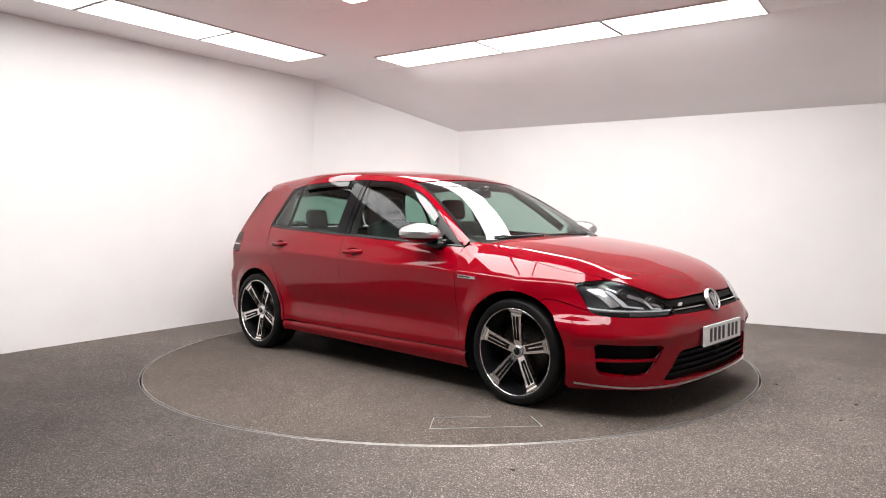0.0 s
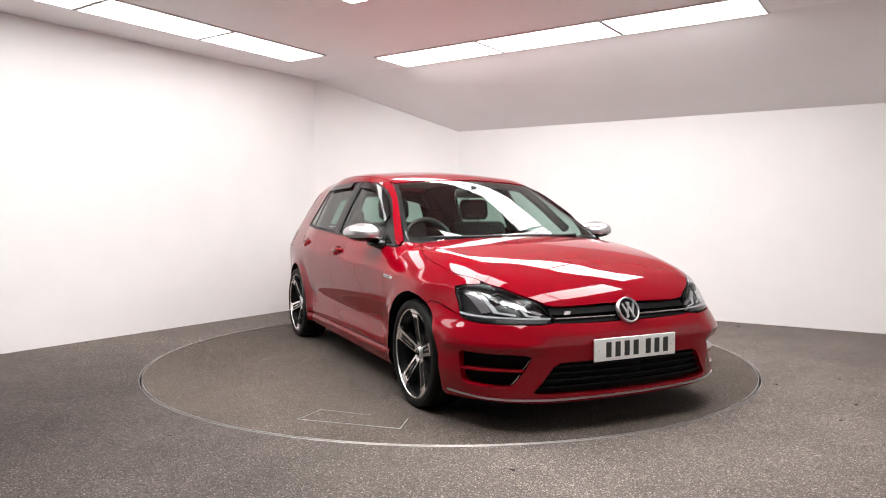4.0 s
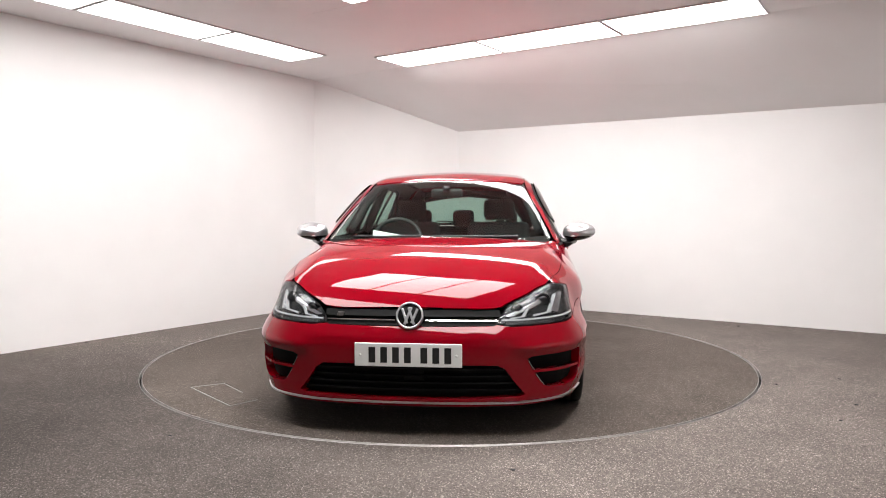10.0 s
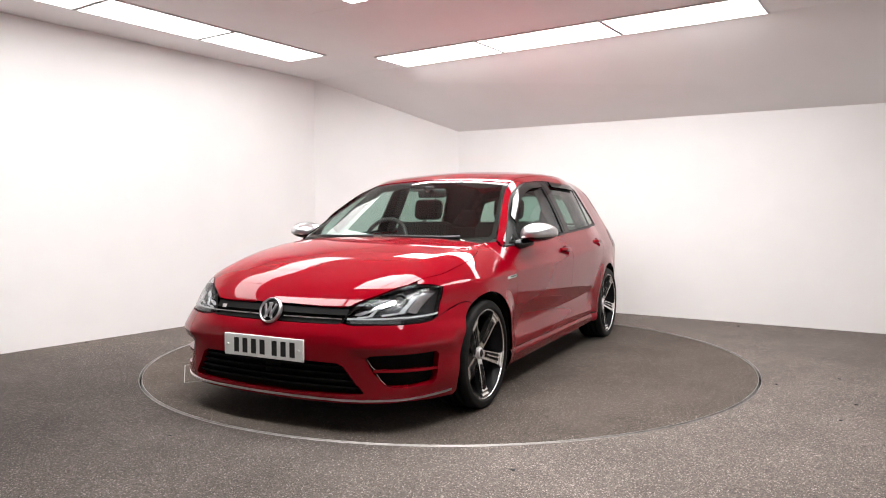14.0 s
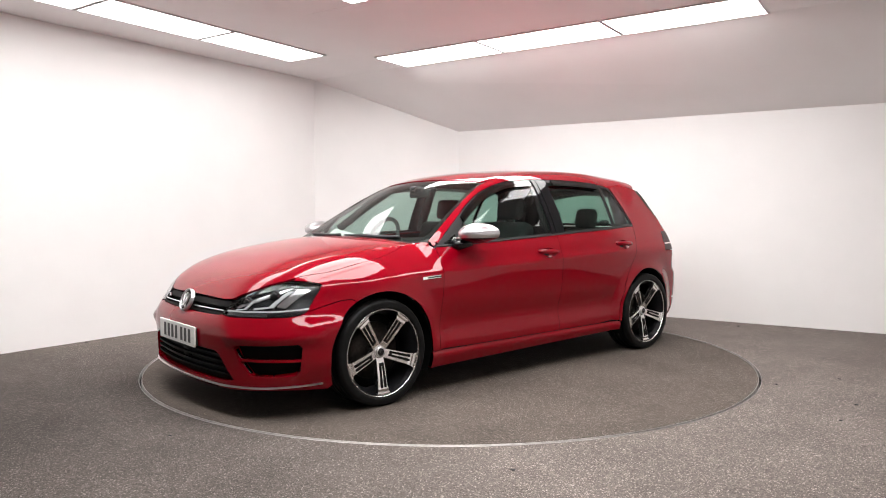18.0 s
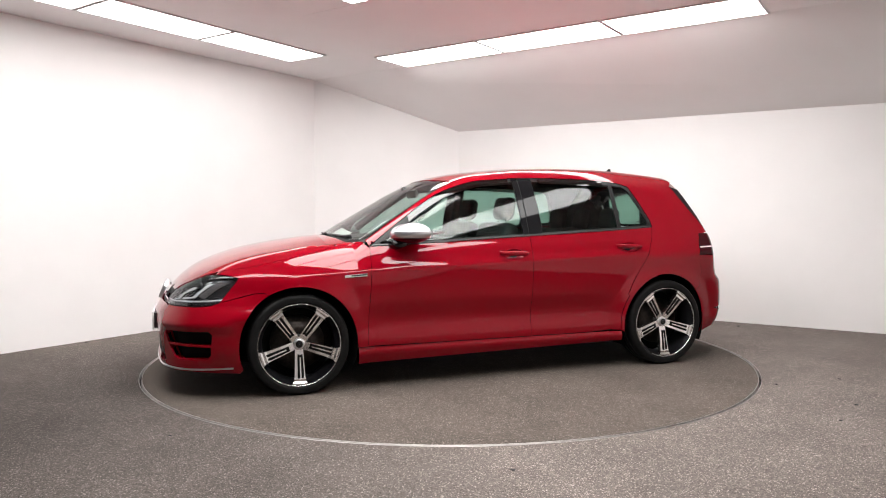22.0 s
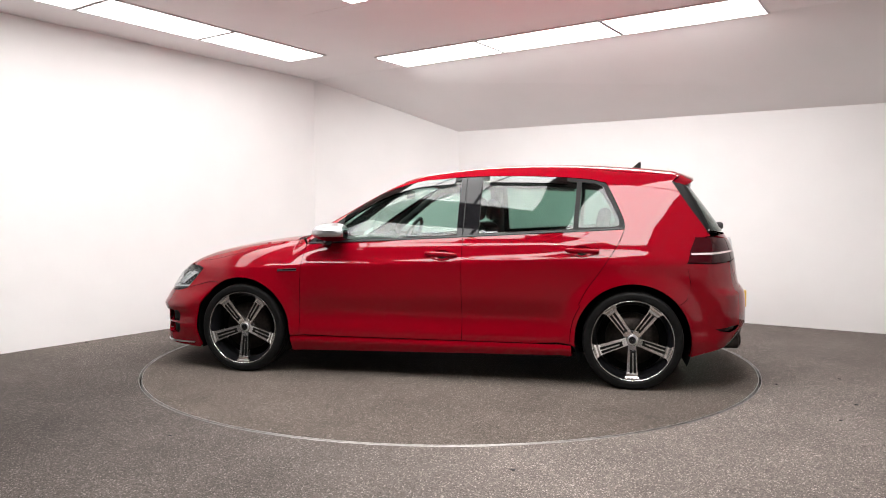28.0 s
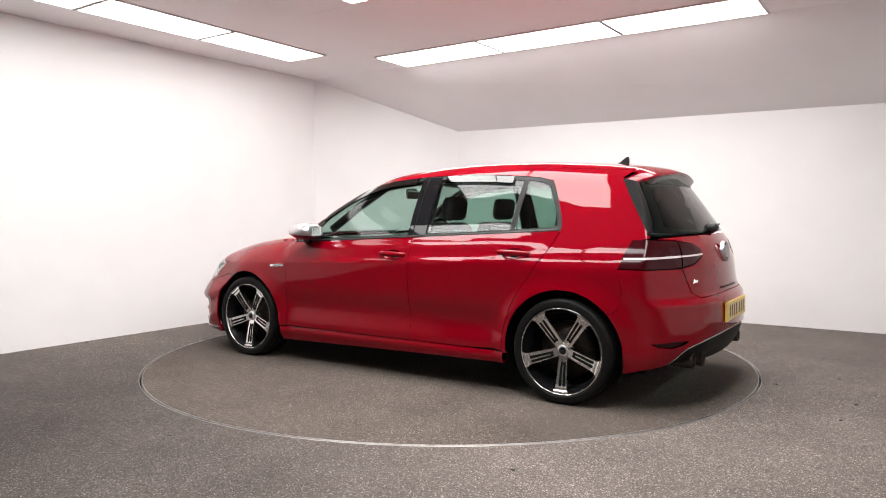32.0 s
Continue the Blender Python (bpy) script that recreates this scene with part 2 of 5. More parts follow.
tagged(part("ceiling_trim", boxed((0.55, 0.004, 0.003), bevel=0.0008), CEIL, smooth=False, at=Matrix.Translation(ab(-0.80, 0.475, CEIL_Z - 0.001)) @ Matrix.Rotation(math.atan2(A.y, A.x), 4, "Z")),
       "thin joint strip on the white ceiling", "ceiling joint", kind="structure")

# floor: carpet all round the turntable, with a round opening for it
R_DISC = 2.225
bm = bmesh.new()
N = 128
inner = [bm.verts.new(((R_DISC + 0.012) * math.cos(2 * math.pi * k / N), (R_DISC + 0.012) * math.sin(2 * math.pi * k / N), 0)) for k in range(N)]
outer = [bm.verts.new((9 * math.cos(2 * math.pi * k / N), 9 * math.sin(2 * math.pi * k / N), 0)) for k in range(N)]
deep = [bm.verts.new((v.co.x, v.co.y, -0.05)) for v in inner]
for k in range(N):
    j = (k + 1) % N
    bm.faces.new((inner[k], outer[k], outer[j], inner[j]))
    bm.faces.new((deep[k], inner[k], inner[j], deep[j]))
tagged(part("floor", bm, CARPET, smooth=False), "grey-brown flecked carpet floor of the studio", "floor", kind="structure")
tagged(part("floor_trim", revolve([(R_DISC + 0.007, -0.03), (R_DISC + 0.007, 0.002), (R_DISC + 0.011, 0.002), (R_DISC + 0.012, -0.002)], 160), ALU, at=Matrix.Rotation(math.pi / 2, 4, "X")),
       "thin worn metal edge ring round the turntable", "edge trim", kind="structure")
tagged(part("floor_pit", revolve([(R_DISC + 0.03, -0.06), (0.001, -0.06)], 64), SEAM, at=Matrix.Rotation(math.pi / 2, 4, "X")),
       "dark pit under the turntable", "pit", kind="structure")

# ceiling light panels, each a frame with a glowing diffuser
W_PANEL = 0.55


def light_panel(a, b, la, lb):
    p = new("ceiling_light")
    p.matrix_basis = Matrix.Translation(ab(a, b, CEIL_Z)) @ Matrix.Rotation(math.atan2(A.y, A.x), 4, "Z")
    bm = bmesh.new()
    for sx, sy, w, h in ((0, 0.5, la, 0.014), (0, -0.5, la, 0.014), (0.5, 0, 0.014, lb), (-0.5, 0, 0.014, lb)):
        block(bm, (w, h, 0.012), (sx * (la - 0.014), sy * (lb - 0.014), -0.006))
    part("panel_frame", bm, FRAME, p, smooth=False)
    part("diffuser", boxed((la - 0.024, lb - 0.024, 0.006), (0, 0, -0.005)), PANEL_DIM if a < -2 else PANEL, p, "glowing white diffuser", smooth=False)
    return tagged(p, "glowing white rectangular ceiling light panel", "ceiling light", "studio ceiling lights")


RING_A, RING_B = (-2.135, 2.20), (-1.26, 2.62)     # the four rows of the lit ring
for k in range(3):
    for b_row in RING_B:
        light_panel(-1.56 + 1.19 * (k + 0.5), b_row, 1.18, W_PANEL)
    for a_row in RING_A:
        light_panel(a_row, -0.65 + 1.13 * (k + 0.5), 0.50, 1.12)
    light_panel(-0.53 + 0.575 * (k + 0.5), 0.51 + 0.58, 0.57, 1.16)      # block over the turntable

# turntable: carpeted disc with its own rim and an inlaid hatch outline
turntable = new("turntable")
part("disc", revolve([(0.001, -0.04), (R_DISC - 0.012, -0.04), (R_DISC - 0.012, 0.0), (0.001, 0.0)], 160), DISC_CARPET, turntable,
     "round carpeted disc", smooth=False, at=Matrix.Rotation(math.pi / 2, 4, "X"))
part("rim_trim", revolve([(R_DISC - 0.0115, -0.03), (R_DISC - 0.0115, 0.003), (R_DISC - 0.007, 0.003), (R_DISC - 0.006, -0.03)], 160), ALU, turntable,
     "thin worn metal rim", at=Matrix.Rotation(math.pi / 2, 4, "X"))
tagged(turntable, "round carpeted vehicle turntable flush with the studio floor", "turntable")

hatch = [(1.125, -1.350), (1.250, -1.513), (1.645, -1.088), (1.500, -0.983)]
for k, (f0, f1) in enumerate(((0.0, 1.0), (0.0, 1.0), (0.0, 1.0), (0.42, 1.0))):
    p, q = Vector((*hatch[k], 0)), Vector((*hatch[(k + 1) % 4], 0))
    p, q = p.lerp(q, f0), p.lerp(q, f1)
    d = (q - p).normalized()
    part("hatch_trim", boxed(((q - p).length, 0.006 if k == 1 else 0.004, 0.003), bevel=0.001), MARK, turntable, "thin pale hatch edge", smooth=False,
         at=Matrix.Translation(((p + q) / 2).to_tuple()) @ Matrix.Translation((0, 0, 0.0015)) @ Matrix.Rotation(math.atan2(d.y, d.x), 4, "Z"))

# a few specks of grit on the carpet
for x, y, r in ((0.27, -2.54, 0.010), (2.09, -1.01, 0.008), (2.81, 1.36, 0.014), (-3.11, 0.50, 0.012), (2.06, -1.81, 0.008), (-1.38, -2.07, 0.008), (2.57, -0.86, 0.008), (2.32, -1.50, 0.010)):
    bm = bmesh.new()
    bmesh.ops.create_icosphere(bm, subdivisions=2, radius=r)
    for v in bm.verts:
        v.co = Vector((v.co.x * 1.3, v.co.y * 0.8, v.co.z * 0.35)) * (1 + 0.3 * noise.noise(v.co * 90))
    tagged(part("grit", bm, SEAM, at=Matrix.Translation((x, y, r * 0.25))), "small dark speck of grit on the carpet", "grit", "specks on the carpet")

# ---------------------------------------------------------------- the car's outer form
# x forward, y to its left, z up, from the ground midway between the axles. The form is where body(x, y, z) = 0.
def curve(xs, ys):
    """Smooth curve through a few stations (monotone cubic)."""
    xs, ys = np.array(xs, float), np.array(ys, float)
    h, d = np.diff(xs), np.diff(ys) / np.diff(xs)
    m = np.zeros(len(xs))
    m[0], m[-1] = d[0], d[-1]
    for i in range(1, len(xs) - 1):
        if d[i - 1] * d[i] > 0:
            w1, w2 = 2 * h[i] + h[i - 1], h[i] + 2 * h[i - 1]
            m[i] = (w1 + w2) / (w1 / d[i - 1] + w2 / d[i])

    def f(x):
        x = np.asarray(x, float)
        i = np.clip(np.searchsorted(xs, x) - 1, 0, len(xs) - 2)
        t = (x - xs[i]) / h[i]
        lo, hi = t < 0, t > 1
        tc = np.clip(t, 0, 1)
        v = (ys[i] * (1 + 2 * tc) * (1 - tc) ** 2 + h[i] * m[i] * tc * (1 - tc) ** 2 + ys[i + 1] * tc ** 2 * (3 - 2 * tc) + h[i] * m[i + 1] * tc ** 2 * (tc - 1))
        return v + np.where(lo, t * h[i] * m[i], 0) + np.where(hi, (t - 1) * h[i] * m[i + 1], 0)
    return f


def smax(a, b, k):
    h = np.maximum(k - np.abs(a - b), 0) / k
    return np.maximum(a, b) + h * h * k * 0.25


def smin(a, b, k):
    return -smax(-a, -b, k)


WHEEL_X, WHEEL_Z, WHEEL_Y = 1.315, 0.305, 0.80
R_TYRE, R_ARCH = 0.307, 0.352

hood_mid = curve([0.9, 1.05, 1.25, 1.44, 1.63, 1.82, 1.95, 2.05, 2.2], [0.952, 0.942, 0.920, 0.890, 0.848, 0.780, 0.715, 0.650, 0.54])
roof_mid = curve([-1.9, -1.58, -1.34, -0.88, -0.66, -0.43, 0.01, 0.27, 0.5], [1.345, 1.394, 1.419, 1.446, 1.448, 1.442, 1.403, 1.352, 1.28])
nose_mid = curve([0.12, 0.15, 0.19, 0.25, 0.34, 0.44, 0.484, 0.50, 0.515, 0.53, 0.545, 0.58, 0.64, 0.70, 0.80], [2.08, 2.12, 2.140, 2.142, 2.147, 2.152, 2.146, 2.140, 2.132, 2.123, 2.112, 2.094, 2.068, 2.03, 1.94])
tail_mid = curve([0.15, 0.22, 0.30, 0.37, 0.42, 0.58, 0.605, 0.63, 0.66, 0.80, 0.90, 0.97, 1.33, 1.5], [-1.95, -2.005, -2.060, -2.082, -2.086, -2.078, -2.065, -2.042, -2.034, -2.014, -1.983, -1.94, -1.68, -1.55])

def belt(x):
    return 0.930 - 0.05 * x


def crease(x):
    return 0.774 - 0.036 * x


def body_top(x, y):
    hood = hood_mid(x) - 0.05 * y ** 2 - 0.10 * np.maximum(np.abs(y) - 0.35, 0) ** 2
    screen = 0.932 + 0.675 * (0.985 - x - (0.12 + 0.28 * np.clip(0.985 - x, 0, 1)) * y ** 2) - 0.09 * (0.985 - x) ** 2
    roof = roof_mid(x) - 0.11 * y ** 2
    return np.maximum(hood, smin(screen, roof, 0.05))


def ease(t):
    t = np.clip(t, 0, 1)
    return t * t * (3 - 2 * t)


skirt_form = curve([0.10, 0.155, 0.19, 0.235, 0.275], [0.815, 0.836, 0.852, 0.866, 0.856])


def body_side(x, z):
    zb, zc = belt(x), crease(x)
    d = zc - z
    mid = ease((1.02 - np.abs(x)) / 0.28)
    low = 0.897 - 0.05 * d - 0.06 * d * d + 0.008 * ease((0.385 - z) / 0.09)
    low = low - 0.022 * mid * np.exp(-((z - 0.43) / 0.085) ** 2)
    rear = ease((-0.75 - x) / 0.6)
    up = 0.897 + (0.40 + 0.11 * rear) * d - (0.28 - 0.13 * rear) * np.maximum(z - zb, 0) ** 2
    bow = np.clip(-d / 0.14, 0, 1)
    up = up - 0.0026 * np.sin(2 * math.pi * bow) * ease((1.15 - x) / 0.5) * np.where(bow > 0.5, 1 - ease((-1.05 - x) / 0.2), 1)
    y = smin(low, up, 0.005 + 0.028 * ease((-0.75 - x) / 0.6))
    y = np.where((z < 0.2665) & (np.abs(x) < 0.96), skirt_form(z), y)
    y = y - 0.5 * np.maximum(0.30 - z, 0) ** 1.5 * (np.abs(x) >= 0.96)
    plan = -0.10 * np.maximum(x - 1.0, 0) ** 2 - 0.064 * np.maximum(-0.8 - x, 0) ** 2
    top_in = -0.055 * ease((x - 0.25) / 1.0) * ease((z - 0.62) / 0.42) - 0.020 * ease((-0.75 - x) / 1.0) * ease((z - 0.62) / 0.55) - 0.048 * ease((x - 1.34) / 0.34) * ease((z - 0.50) / 0.15)
    top_in = top_in - 0.017 * ease((z - 0.75) / 0.13) * rear
    for wx in (WHEEL_X, -WHEEL_X):
        r = np.hypot(x - wx, z - WHEEL_Z)
        wide = np.where(x > WHEEL_X, 0.26, 0.13)
        y = y + np.where(x > WHEEL_X, 0.026, 0.020 + 0.008 * (wx < 0)) * ease(1 - (r - 0.345) / wide) * ease((0.80 - z) / 0.25)
    ridge = 0.015 * np.exp(-((z - 0.442) / 0.036) ** 2) * ease((x - 1.66) / 0.10)
    ridge = ridge + 0.030 * ease((x - 1.36) / 0.26) * ease((0.56 - z) / 0.09)
    return y + plan + top_in + ridge


def body_nose(y, z):
    ay = np.abs(y)
    ridge = 0.023 * np.exp(-((z - 0.442) / 0.036) ** 2) * ease((ay - 0.46) / 0.14)
    return nose_mid(z) + ridge - 0.16 * ay ** 2 - 0.85 * np.maximum(ay - 0.42, 0) ** 2


def body_tail(y, z):
    ay = np.abs(y)
    return tail_mid(z) + 0.20 * ay ** 2 + 0.75 * np.maximum(ay - 0.45, 0) ** 2


def body(x, y, z):
    ay = np.abs(y)
    side, top = ay - body_side(x, z), (z - body_top(x, ay)) * 0.85
    k = np.where(z > belt(x) + 0.02, 0.10, 0.15)
    f = smax(side, top, k)
    f = smax(f, (x - body_nose(y, z)) * 0.9, 0.10)
    return smax(f, (body_tail(y, z) - x) * 0.9, np.where(z > 0.80, 0.018, 0.018 + 0.03 * ease((0.80 - z) / 0.15)))


def cast(o, d, near, far, steps=60):
    """Meet rays o + s d with the form, from outside (s = near) inwards (s = far)."""
    o, d = np.asarray(o, float), np.asarray(d, float)
    lo = np.full(len(o), float(near))
    hi = np.full(len(o), float(far))
    found = np.zeros(len(o), bool)
    prev = lo.copy()
    for s in np.linspace(near, far, steps)[1:]:
        p = o + d * s
        hit = (body(p[:, 0], p[:, 1], p[:, 2]) < 0) & ~found
        lo[hit], hi[hit] = prev[hit], s
        found |= hit
        prev = np.full(len(o), s)
    for _ in range(22):
        m = (lo + hi) / 2
        p = o + d * m[:, None]
        ins = body(p[:, 0], p[:, 1], p[:, 2]) < 0
        hi = np.where(ins, m, hi)
        lo = np.where(ins, lo, m)
    return o + d * lo[:, None]


def form_normal(p, e=0.002):
    x, y, z = p[:, 0], p[:, 1], p[:, 2]
    g = np.stack([body(x + e, y, z) - body(x - e, y, z), body(x, y + e, z) - body(x, y - e, z), body(x, y, z + e) - body(x, y, z - e)], 1)
    return g / np.maximum(np.linalg.norm(g, axis=1), 1e-9)[:, None]


AX_Z = 0.75     # axis of the radial view of the flanks


def flat_rays(view, uv):
    """Rays for points (u, v) of a view of the form. flank: x and angle round the car's long axis; top: x, y; tail and nose: angle, z; front and back: y, z."""
    u, v = uv[:, 0], uv[:, 1]
    n, zero = len(uv), np.zeros(len(uv))
    if view == "flank":
        a = v / 0.9
        return np.stack([u, zero, zero + AX_Z], 1), np.stack([zero, np.cos(a), np.sin(a)], 1), 1.3, 0.02
    if view == "top":
        return np.stack([u, v, zero], 1), np.stack([zero, zero, zero + 1], 1), 1.7, 0.1
    if view == "nose":
        return np.stack([zero + 1.0, zero, v], 1), np.stack([np.cos(u), np.sin(u), zero], 1), 1.5, 0.05
    if view == "tail":
        return np.stack([zero - 1.0, zero, v], 1), np.stack([-np.cos(u), np.sin(u), zero], 1), 1.5, 0.05
    s = 1 if view == "front" else -1
    return np.stack([zero, u, v], 1), np.stack([zero + s, zero, zero], 1), 2.4, 0.1


def on_form(view, uv):
    return cast(*flat_rays(view, np.asarray(uv, float)))


def to_view(view, pts):
    """(u, v) of 3D points in a view."""
    p = np.asarray(pts, float)
    if view == "flank":
        return np.stack([p[:, 0], np.arctan2(p[:, 2] - AX_Z, p[:, 1]) * 0.9], 1)
    if view == "top":
        return p[:, :2]
    if view == "nose":
        return np.stack([np.arctan2(p[:, 1], p[:, 0] - 1.0), p[:, 2]], 1)
    if view == "tail":
        return np.stack([np.arctan2(p[:, 1], -1.0 - p[:, 0]), p[:, 2]], 1)
    return p[:, 1:]


def side_points(xz):
    xz = np.asarray(xz, float)
    n = len(xz)
    return cast(np.stack([xz[:, 0], np.zeros(n), xz[:, 1]], 1), np.tile([0, 1.0, 0], (n, 1)), 1.2, 0.02)


def top_points(xy):
    xy = np.asarray(xy, float)
    n = len(xy)
    return cast(np.stack([xy[:, 0], xy[:, 1], np.zeros(n)], 1), np.tile([0, 0, 1.0], (n, 1)), 1.7, 0.1)


def front_points(yz, sign=1):
    yz = np.asarray(yz, float)
    n = len(yz)
    return cast(np.stack([np.zeros(n), yz[:, 0], yz[:, 1]], 1), np.tile([sign * 1.0, 0, 0], (n, 1)), 2.4, 0.1)


def run(a, b, n=8):
    """Straight run of points from a to b, without b."""
    return [tuple(np.array(a, float) + (np.array(b, float) - np.array(a, float)) * k / n) for k in range(n)]


def poly(*corners, n=10):
    """A closed outline through corners, densified."""
    out = []
    for a, b in zip(corners, corners[1:] + corners[:1]):
        out += run(a, b, n)
    return out


def smooth_line(points, n=24, power=1.0):
    """Points of a soft curve through a few points (Catmull-Rom)."""
    p = [np.array(q, float) for q in points]
    p = [2 * p[0] - p[1]] + p + [2 * p[-1] - p[-2]]
    out = []
    for i in range(1, len(p) - 2):
        for k in range(n // max(1, len(p) - 3)):
            t = k / (n // max(1, len(p) - 3))
            out.append(tuple(0.5 * ((2 * p[i]) + (p[i + 1] - p[i - 1]) * t + (2 * p[i - 1] - 5 * p[i] + 4 * p[i + 1] - p[i + 2]) * t * t + (3 * p[i] - p[i - 1] - 3 * p[i + 1] + p[i + 2]) * t ** 3)))
    out.append(tuple(p[-2]))
    return out


def arch(wx, r, a0, a1, n=24):
    """Points on a wheel arch in the side view; angles in degrees, 0 forward, 90 up."""
    return [(wx + r * math.cos(radians(a0 + (a1 - a0) * k / n)), WHEEL_Z + r * math.sin(radians(a0 + (a1 - a0) * k / n))) for k in range(n + 1)]


def inside(pts, ring):
    x, y = pts[:, 0], pts[:, 1]
    c = np.zeros(len(pts), bool)
    for (x0, y0), (x1, y1) in zip(ring, np.roll(ring, -1, 0)):
        if y0 == y1:
            continue
        c ^= ((y0 > y) != (y1 > y)) & (x < (x1 - x0) * (y - y0) / (y1 - y0) + x0)
    return c


def ring_distance(pts, ring):
    d = np.full(len(pts), 9.0)
    for a, b in zip(ring, np.roll(ring, -1, 0)):
        ab_ = b - a
        t = np.clip(((pts - a) @ ab_) / max(ab_ @ ab_, 1e-12), 0, 1)
        d = np.minimum(d, np.linalg.norm(pts - a - t[:, None] * ab_, axis=1))
    return d


def dense(ring, step, turn=1):
    """An outline as an array, turned counter-clockwise (turn=1) or clockwise, with no side longer than step."""
    ring = np.array(ring, float)
    area = np.sum(ring[:, 0] * np.roll(ring[:, 1], -1) - np.roll(ring[:, 0], -1) * ring[:, 1])
    if area * turn < 0:
        ring = ring[::-1]
    out = [ring[0]]
    for p in list(ring[1:]) + [ring[0]]:
        base = out[-1]
        L = np.linalg.norm(p - base)
        if L < 2e-3:
            continue
        k = max(1, int(math.ceil(L / step)))
        out += [base + (p - base) * (j + 1) / k for j in range(k)]
    if np.linalg.norm(out[-1] - out[0]) < 2e-3:
        out = out[:-1]
    return np.array(out)


def edge_out(ring):
    """Unit vectors that point away from the sheet along an outline."""
    t = np.roll(ring, -1, 0) - np.roll(ring, 1, 0)
    t /= np.maximum(np.linalg.norm(t, axis=1), 1e-9)[:, None]
    return np.stack([t[:, 1], -t[:, 0]], 1)


def sheet(view, ring, step=0.018, gap=0.0014, lift=0.0, depth=0.012, holes=(), hole_depth=None):
    """A curved sheet on the form inside an outline of a view, with turned-in edges. Returns vertices, faces and normals."""
    rings = [dense(ring, step)] + [dense(h, step, -1) for h in holes]
    if gap:
        rings = [r - edge_out(r) * gap for r in rings]
    lo, hi = rings[0].min(0), rings[0].max(0)
    gx, gy = np.meshgrid(np.arange(lo[0] + step / 2, hi[0], step), np.arange(lo[1] + step / 2, hi[1], step))
    g = np.stack([gx.ravel(), gy.ravel()], 1)
    if len(g):
        g = g[inside(g, rings[0])]
    for r in rings:
        if len(g):
            g = g[ring_distance(g, r) > step * 0.45]
    edges, n0 = [], 0
    for r in rings:
        edges += [(n0 + i, n0 + (i + 1) % len(r)) for i in range(len(r))]
        n0 += len(r)
    pts = np.vstack(rings + ([g] if len(g) else []))
    vs, _, fs, ov, _, _ = geometry.delaunay_2d_cdt([Vector(p) for p in pts], edges, [], 1, 1e-6)
    uv = np.array([tuple(v) for v in vs])
    for r in rings[1:]:
        mid = np.array([uv[list(f)].mean(0) for f in fs])
        bad = inside(mid, r)
        fs = [f for f, x in zip(fs, bad) if not x]
    bound = {}
    for i, o in enumerate(ov):
        for q in o:
            if q < n0:
                bound[q] = i
    p = on_form(view, uv)
    nrm = form_normal(p)
    verts = p + nrm * lift
    faces = []
    for f in fs:
        a, b, c = (verts[i] for i in f)
        faces.append(tuple(f) if np.cross(b - a, c - a) @ nrm[f[0]] > 0 else tuple(f[::-1]))
    verts, normals = list(verts), list(nrm)
    if depth:
        start = 0
        for k, r in enumerate(rings):
            ids = [bound[start + q] for q in range(len(r)) if start + q in bound]
            away = on_form(view, r + edge_out(r) * 0.004) - on_form(view, r)
            away = [away[q] for q in range(len(r)) if start + q in bound]
            d = depth if k == 0 or hole_depth is None else hole_depth
            base, m = len(verts), len(ids)
            for i, w in zip(ids, away):
                w = w - nrm[i] * (w @ nrm[i])
                w = w / max(np.linalg.norm(w), 1e-9)
                verts += [np.array(verts[i]), verts[i] - nrm[i] * d]
                normals += [w, w]
            for j in range(m):
                a, b = base + 2 * j, base + 2 * ((j + 1) % m)
                faces.append((a, a + 1, b + 1, b))
            start += len(r)
    return np.array(verts), faces, np.array(normals)


def panel(name, view, ring, mat, parent, label="", mirror=True, **kw):
    """One sheet part on the left of the car, and its mirrored twin on the right. Returns both."""
    v, f, n = sheet(view, ring, **kw)
    made = [mesh_object(name, v, f, mat, parent[0] if isinstance(parent, list) else parent, n, label)]
    if mirror:
        w = np.array([1, -1, 1.0])
        made.append(mesh_object(name, v * w, [q[::-1] for q in f], mat, parent[1] if isinstance(parent, list) else parent, n * w, label))
    return made


def symmetric(half):
    """A closed outline from its half with v (or y) >= 0, mirrored over the middle."""
    return list(half) + [(p[0], -p[1]) for p in reversed(half)]


def symmetric_u(half):
    return list(half) + [(-p[0], p[1]) for p in reversed(half)]


def flank_ring(xz):
    return to_view("flank", side_points(xz))


car = new("car")
tagged(car, "glossy red five-door hatchback car with dark wheels on the turntable", "car")

# lines that panels share, in the side view
door_front = smooth_line([(0.862, 0.878), (0.868, 0.80), (0.876, 0.65), (0.888, 0.44), (0.892, 0.2674)], 20)
door_mid = [(-0.238, 0.2674), (-0.238, 0.45), (-0.239, 0.70), (-0.240, belt(-0.24))]
door_rear = smooth_line([(-1.262, belt(-1.262)), (-1.225, 0.905), (-1.127, 0.75), (-1.035, 0.62), (-0.985, 0.525)], 20) + arch(-WHEEL_X, R_ARCH + 0.03, 33, -5.3, 14)


def door_low(x):
    return 0.2674 + 0 * x


def belt_run(x0, x1, n=14, dz=0.0):
    return [(x0 + (x1 - x0) * k / n, belt(x0 + (x1 - x0) * k / n) + dz) for k in range(n + 1)]


def hollow(x, z):
    return [(x + 0.072 * math.cos(a), z - 0.008 + 0.034 * math.sin(a)) for a in [2 * math.pi * j / 28 for j in range(28)]]


